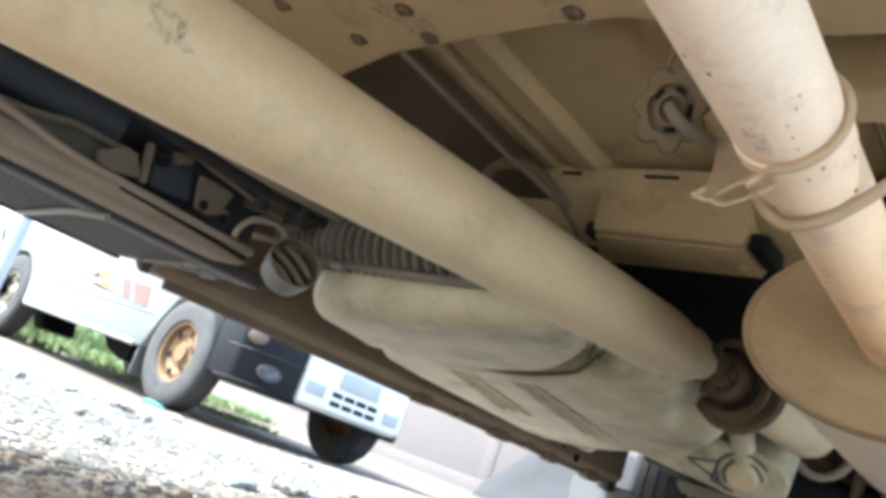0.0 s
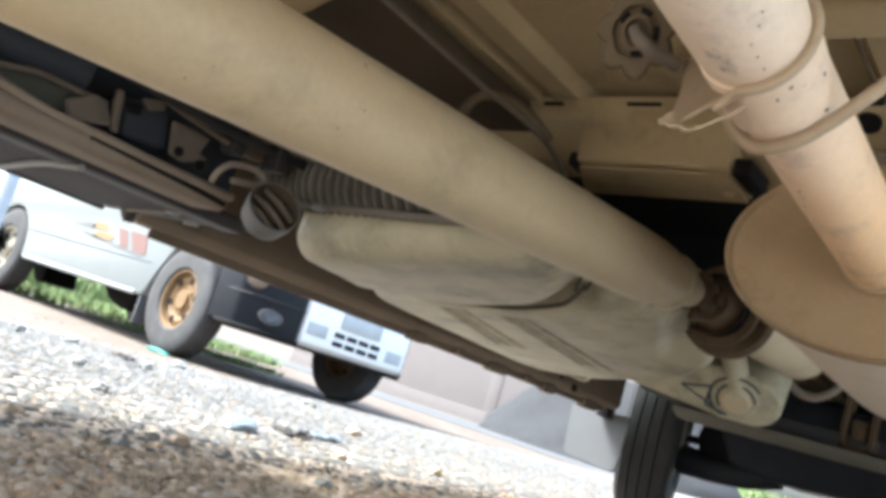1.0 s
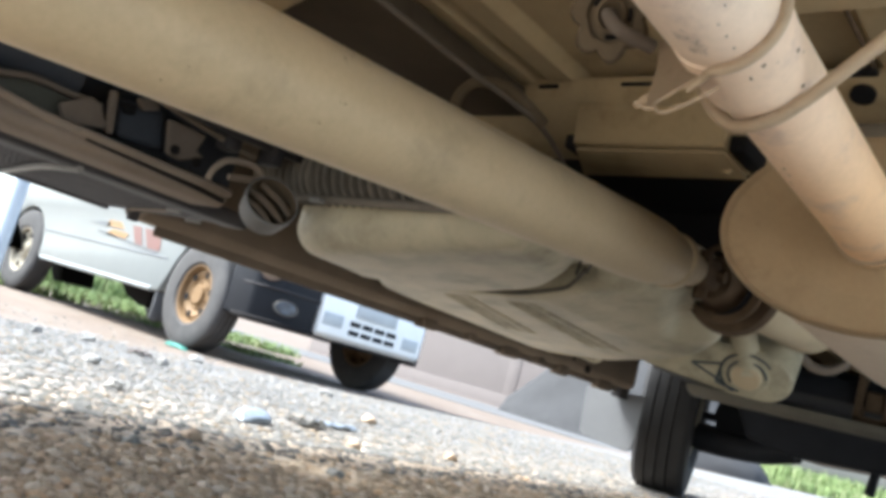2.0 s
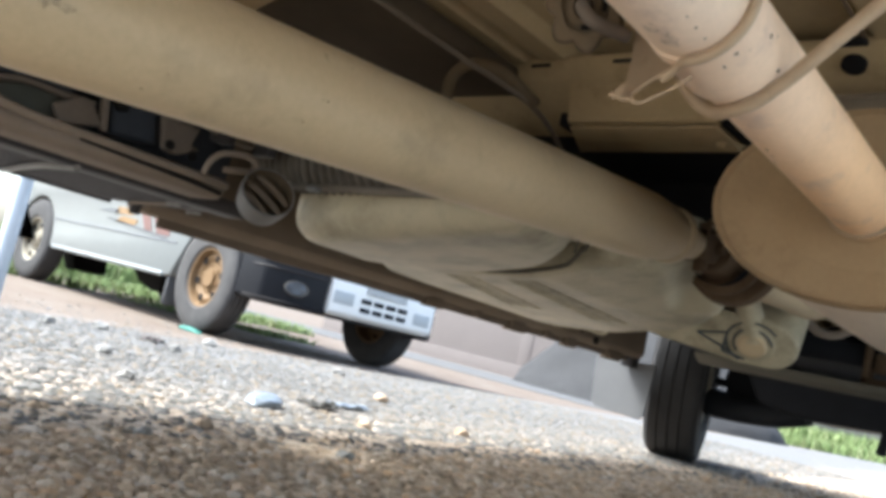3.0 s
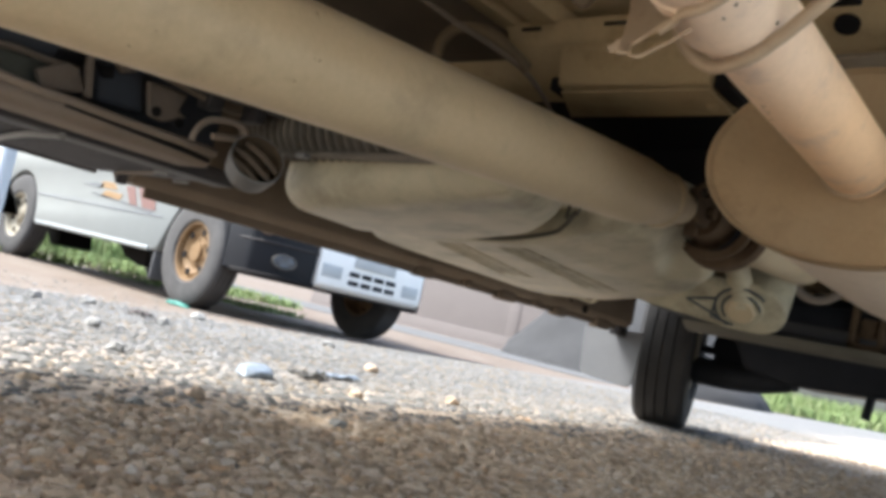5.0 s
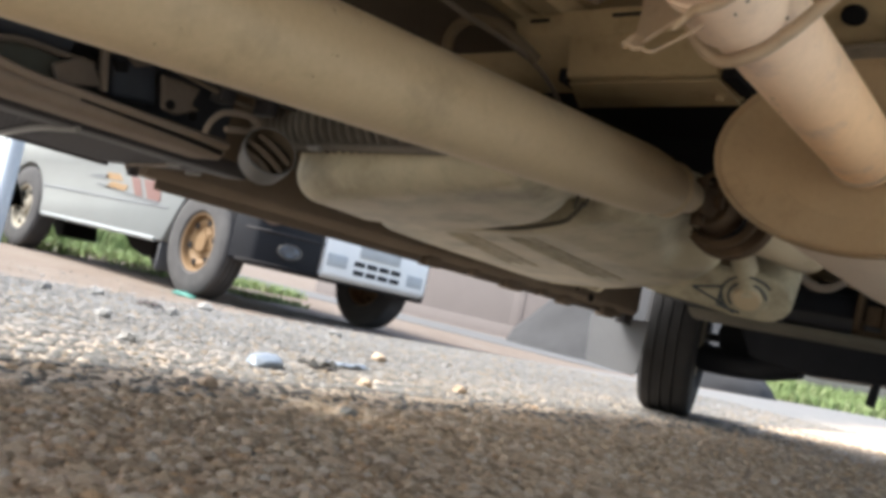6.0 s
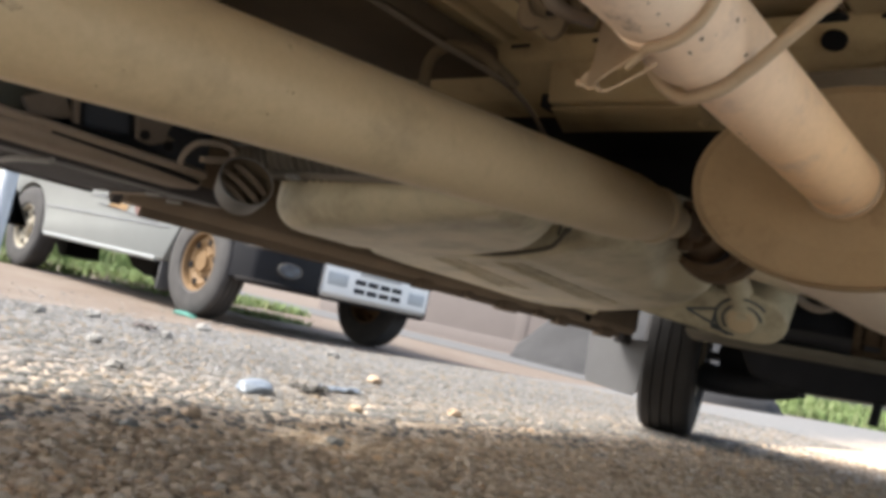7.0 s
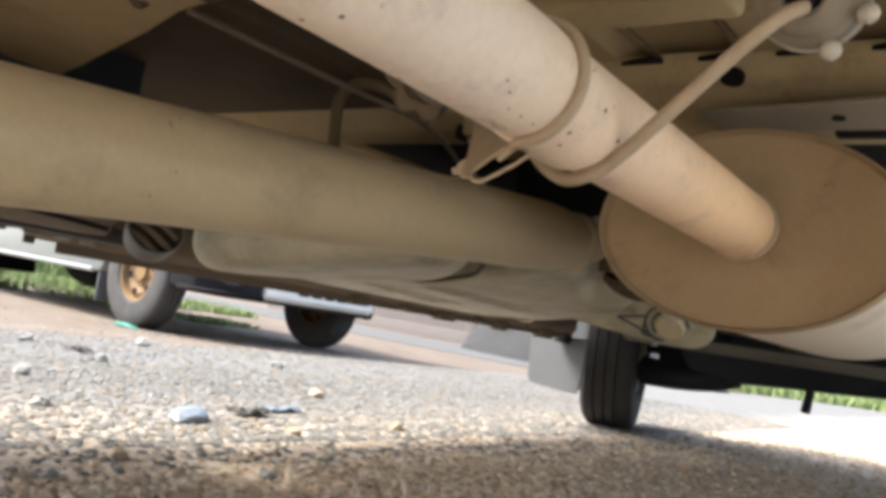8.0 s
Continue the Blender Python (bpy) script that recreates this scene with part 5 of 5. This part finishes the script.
    # raised tan disc painting a reflection on the dark corner
    tpart("reflection_patch", lathe([(0, 0.055), (0.012, 0.052), (0.020, 0.030), (0.021, 0.001)], (-4.055, side_y + 0.075, 0.595), (0.72, -0.69, 0), 24, (1.3, 0.9)), M_REFLECTION, "tan patch painting a reflection on the bumper corner", corner)
    tpart("corner_lip", tube([(-4.28, side_y + 0.012, 0.275), (-4.12, side_y + 0.024, 0.275), (-3.965, side_y + 0.17, 0.275), (-3.93, 3.82, 0.275)], 0.020, 8), M_VOID, "black lower lip", corner)
    tpart("lamp_bezel", lathe([(0.0, 0.064), (0.012, 0.074), (0.018, 0.070), (0.014, 0.060)], (-3.962, side_y + 0.190, 0.39), (1, -0.30, 0), 28, (1.25, 0.7), False), M_GREY, "grey lamp bezel", corner)
    tpart("bumper_corner", prism([(-4.46, far_y), (-4.12, far_y - 0.01), (-3.96, far_y - 0.24), (-4.16, far_y - 0.24), (-4.46, far_y - 0.1)], 0.24, 0.60, "z", 0.02, 3), M_NAVY, "dark plastic bumper corner")
    bump_w = tpart("front_bumper", prism([(-4.16, 0.272), (-3.95, 0.272), (-3.91, 0.305), (-3.915, 0.62), (-3.99, 0.66), (-4.16, 0.66)], 3.838, 4.93, "y", 0.012, 2), M_WHITE, "white front bumper with two rows of slots")
    for row in range(2):
        for k in range(4):
            y = 4.125 + k * 0.128
            tpart("slot", box(-3.917, -3.904, y, y + 0.104, 0.340 + row * 0.064, 0.376 + row * 0.064, 0.004, 1), M_NAVY, parent=bump_w)
    tpart("plate", box(-3.917, -3.898, 4.16, 4.58, 0.475, 0.60, 0.004), M_RECESS, "plain pale plate with no lettering", bump_w)
    tpart("lamp_recess", box(-3.917, -3.906, 3.86, 4.05, 0.365, 0.455, 0.004), M_RECESS, parent=bump_w)
    tpart("lamp_recess", box(-3.917, -3.906, 4.70, 4.88, 0.345, 0.435, 0.004), M_RECESS, parent=bump_w)
    tpart("valance", box(-4.56, -3.99, 3.50, 4.9, 0.250, 0.285, 0.015), M_NAVY, "dark lower valance")
    tpart("mud_flap", box(fx - 0.53, fx - 0.50, side_y + 0.02, side_y + 0.30, 0.06, 0.36, 0.012), M_FLAP, "grey dusty rubber mud flap")
    for x, y, sign, mat, turn in ((fx, side_y + 0.09, 1, M_RIM, -2), (fx + 0.10, far_y - 0.09, -1, M_RIM, -3), (rx, side_y + 0.10, 1, M_RIM_PALE, 0), (rx, far_y - 0.10, -1, M_RIM_PALE, 0)):
        wheel = new("wheel")
        wheel.parent = truck
        m = Matrix.Translation(Vector((x, y, r)) + off) @ Matrix.Rotation(radians(-90 + turn), 4, "Z")
        wheel_parts(wheel, mover(m), r, 0.20, 0.215, mat, sign)


build_truck()

# ---- small things about the yard ----
post = thing("steel_post", "upright pale galvanised steel post set in the gravel", "post", (-2.82, 1.28, fall(-2.82, 0)))
part("tube", lathe([(-0.05, 0.030), (1.15, 0.030), (1.155, 0.028)], (0, 0, 0), (0, 0, 1), 24), M_GALV, post)
part("cap", lathe([(1.15, 0.032), (1.17, 0.032), (1.18, 0.02)], (0, 0, 0), (0, 0, 1), 24), M_GALV, post)


def crumple(at, size, seed, mat, name, label, category):
    bm = bmesh.new()
    bmesh.ops.create_grid(bm, x_segments=14, y_segments=14, size=1.0)
    for v in bm.verts:
        a = math.atan2(v.co.y, v.co.x)
        edge = 1 + 0.25 * noise.noise((math.cos(a) * 1.5, math.sin(a) * 1.5, seed))
        h = abs(noise.noise((v.co.x * 1.7, v.co.y * 1.7, seed))) + 0.4 * abs(noise.noise((v.co.x * 4, v.co.y * 4, seed + 3)))
        v.co = Vector((v.co.x * size[0] * edge, v.co.y * size[1] * edge, h * size[2] + 0.006))
    ext = bmesh.ops.solidify(bm, geom=list(bm.faces), thickness=0.0015)
    ob = new(name, mesh_from(bm, name, mat))
    ob.location = (at[0], at[1], fall(*at))
    tagged(ob, label, category)


def plastic_dome():
    """A pale film bag, blown up into a low uneven dome."""
    bm = bmesh.new()
    bmesh.ops.create_uvsphere(bm, u_segments=36, v_segments=18, radius=1.0)
    for v in bm.verts:
        d = v.co.normalized()
        w = 1 + 0.16 * noise.noise(d * 1.8 + Vector((3.1, 0, 0))) + 0.06 * noise.noise(d * 6)
        v.co = Vector((d.x * 0.040 * w, d.y * 0.066 * w, max(-0.25, d.z) * 0.019 * w))
    ob = new("plastic_bag", mesh_from(bm, "plastic_bag", M_PLASTIC))
    ob.matrix_world = pose(-1.02, 1.205, 0.008, 0, 0, 38)
    tagged(ob, "pale bluish puffed plastic bag lying on gravel", "litter")


plastic_dome()
crumple((-1.12, 1.56), (0.025, 0.06, 0.012), 7.7, M_PLASTIC, "plastic_scrap", "small torn pale plastic film on gravel", "litter")
crumple((-1.07, 1.41), (0.03, 0.05, 0.02), 4.1, M_GREY, "plastic_scrap", "grey flattened plastic scrap on gravel", "litter")
crumple((-2.23, 1.62), (0.05, 0.03, 0.025), 9.2, M_DRYLEAF, "dry_leaf", "curled dark dry leaf on pale gravel", "leaf")
chock = prism([(-0.13, 0), (0.13, 0), (0.09, 0.018), (-0.02, 0.030), (-0.09, 0.026)], -0.03, 0.03, "y", 0.01, 3)
chock_ob = new("wheel_chock", mesh_from(chock, "wheel_chock", M_TEAL))
chock_ob.location = (-4.66, 3.30, -0.116)
tagged(chock_ob, "teal plastic wedge beside the truck wheel", "wheel chock")


# ---- stains ----
M_BLUEGREY = plain("grey_blue_scuff", (0.22, 0.225, 0.21), 0.7, coarse=60.0, vary=0.3)
scuff_n, scuff_l = M_BLUEGREY.node_tree.nodes, M_BLUEGREY.node_tree.links
scuff_noise = noise_node(scuff_n, scuff_l, 240.0, 5, 0.7, place_node(scuff_n))
scuff_edge = ramp_node(scuff_n, [(0.42, (0.0,) * 3), (0.68, (0.5,) * 3)])
scuff_l.new(scuff_noise.outputs["Fac"], scuff_edge.inputs["Fac"])
scuff_l.new(scuff_edge.outputs["Color"], scuff_n["Principled BSDF"].inputs["Alpha"])


def blot_outline(seed, n=22):
    return [(math.cos(a), math.sin(a), 0.75 + 0.55 * noise.noise((math.cos(a) * 2, math.sin(a) * 2, seed))) for a in (2 * math.pi * k / n for k in range(n))]


def round_scuff(start, along_axis, r0, along, angle, length, width, seed, mat, name, label, parent):
    """A thin worn spot that follows a round surface."""
    sx = along_axis.cross(Vector((0, 0, 1))).normalized()
    su = sx.cross(along_axis)
    bm = bmesh.new()
    rings = []
    for f, lift in ((0.02, 0.0007), (0.5, 0.0007), (1.0, 0.0002)):
        row = []
        for c, q, r in blot_outline(seed):
            a = radians(angle) + q * r * f * width / r0
            row.append(bm.verts.new(start + along_axis * (along + c * r * f * length) + (sx * math.cos(a) + su * math.sin(a)) * (r0 + lift)))
        rings.append(row)
    for a, b in zip(rings, rings[1:]):
        for k in range(len(a)):
            bm.faces.new((a[k], a[(k + 1) % len(a)], b[(k + 1) % len(a)], b[k]))
    bm.faces.new(rings[0])
    vpart(name, bm, mat, label, parent=parent)


for along, angle, length, width, seed in ((-0.279, -6, 0.018, 0.012, 1.7), (-0.266, -14, 0.006, 0.004, 5.2), (-0.272, -3, 0.005, 0.008, 8.4), (-0.0855, 37, 0.0022, 0.010, 3.3)):
    round_scuff(S0, SD, 0.043, along, angle, length, width, seed, M_BLUEGREY, "scuff", "grey-blue scuff", shaft)
# stone chips and a sooty smudge on the exhaust pipe and its cradle
M_CHIP = plain("bare_chip", (0.05, 0.042, 0.035), 0.8)
for along, angle, length, width, seed, r0 in ((-0.052, -63, 0.0022, 0.0013, 1.1, 0.0312), (-0.036, -63, 0.0016, 0.0008, 2.3, 0.0321), (-0.078, -59.5, 0.0010, 0.0010, 3.4, 0.0307), (-0.066, -60, 0.0008, 0.0009, 4.2, 0.0306),
                                              (-0.0895, -59, 0.0008, 0.0008, 5.6, 0.0307), (-0.099, -46, 0.0009, 0.0008, 6.3, 0.0307), (-0.106, -38.5, 0.0011, 0.0007, 7.7, 0.0307), (0.0, -29, 0.0018, 0.0015, 8.1, 0.0330)):
    round_scuff(P0, PD, r0, along, angle, length, width, seed, M_CHIP, "stone_chip", "dark stone chip", pipe)
round_scuff(P0, PD, 0.0321, -0.0345, -35.5, 0.0014, 0.0030, 9.2, M_BLUEGREY, "scuff", "grey worn spot", pipe)
for along, angle, length, width, seed in ((-0.076, -88, 0.010, 0.006, 2.9), (-0.089, -96, 0.008, 0.005, 4.8)):
    round_scuff(P0, PD, 0.0307, along, angle, length, width, seed, M_BLUEGREY, "scuff", "grey sooty smudge", pipe)


def flat_blot(x, y, z, w, h, turn, seed, parent, name="worn_patch"):
    bm = bmesh.new()
    c, q = math.cos(turn), math.sin(turn)
    pts = [(u * r * w, v * r * h) for u, v, r in blot_outline(seed)]
    lo = [bm.verts.new((x + a * c - b * q, y + a * q + b * c, z)) for a, b in pts]
    hi = [bm.verts.new((x + a * c - b * q, y + a * q + b * c, z + 0.002)) for a, b in pts]
    bm.faces.new(lo)
    bm.faces.new(hi)
    for k in range(len(lo)):
        j = (k + 1) % len(lo)
        bm.faces.new((lo[k], lo[j], hi[j], hi[k]))
    vpart(name, bm, M_BLUEGREY, "grey worn patch", parent=parent)


flat_blot(-0.125, 0.445, 0.5190, 0.016, 0.040, -0.5, 2.2, rear_cross)
flat_blot(0.026, 0.450, 0.5190, 0.022, 0.026, -0.3, 6.1, rear_cross)


# ---- single larger stones ----
def build_loose_stones():
    rng = np.random.default_rng(21)
    tones = (plain("pale_single_stone", (0.23, 0.222, 0.205), 0.92, coarse=90.0, vary=0.25), plain("brown_single_stone", (0.40, 0.30, 0.21), 0.92, coarse=90.0, vary=0.25))
    rows = [(-2.62, 1.62, 0.030, 0), (-2.36, 1.30, 0.026, 0), (-1.92, 1.52, 0.022, 0), (-1.55, 1.10, 0.020, 0), (-1.35, 1.9, 0.022, 1), (-1.15, 0.95, 0.017, 0), (-0.72, 0.86, 0.016, 1),
            (-0.55, 1.02, 0.015, 0), (-0.47, 0.80, 0.014, 1), (-0.85, 1.35, 0.016, 1), (-0.62, 0.70, 0.013, 0), (-0.9, 1.75, 0.018, 1), (-2.1, 2.4, 0.026, 0), (-2.9, 2.3, 0.032, 0)]
    for x, y, r, k in rows:
        bm = bmesh.new()
        bmesh.ops.create_icosphere(bm, subdivisions=3, radius=r)
        off = Vector(rng.random(3) * 40)
        for v in bm.verts:
            d = v.co.normalized()
            v.co *= 1 + 0.45 * noise.noise(d * 1.6 + off) + 0.10 * noise.noise(d * 5 + off)
            v.co.z *= 0.68
        ob = new("stone", mesh_from(bm, "stone", tones[k]))
        ob.matrix_world = pose(x, y, fall(x, y) + r * 0.42, 0, 0, rng.random() * 360)
        tagged(ob, "pale rounded stone lying on gravel" if k == 0 else "brown angular stone lying on gravel", "stone", "loose stones on the gravel")


build_loose_stones()
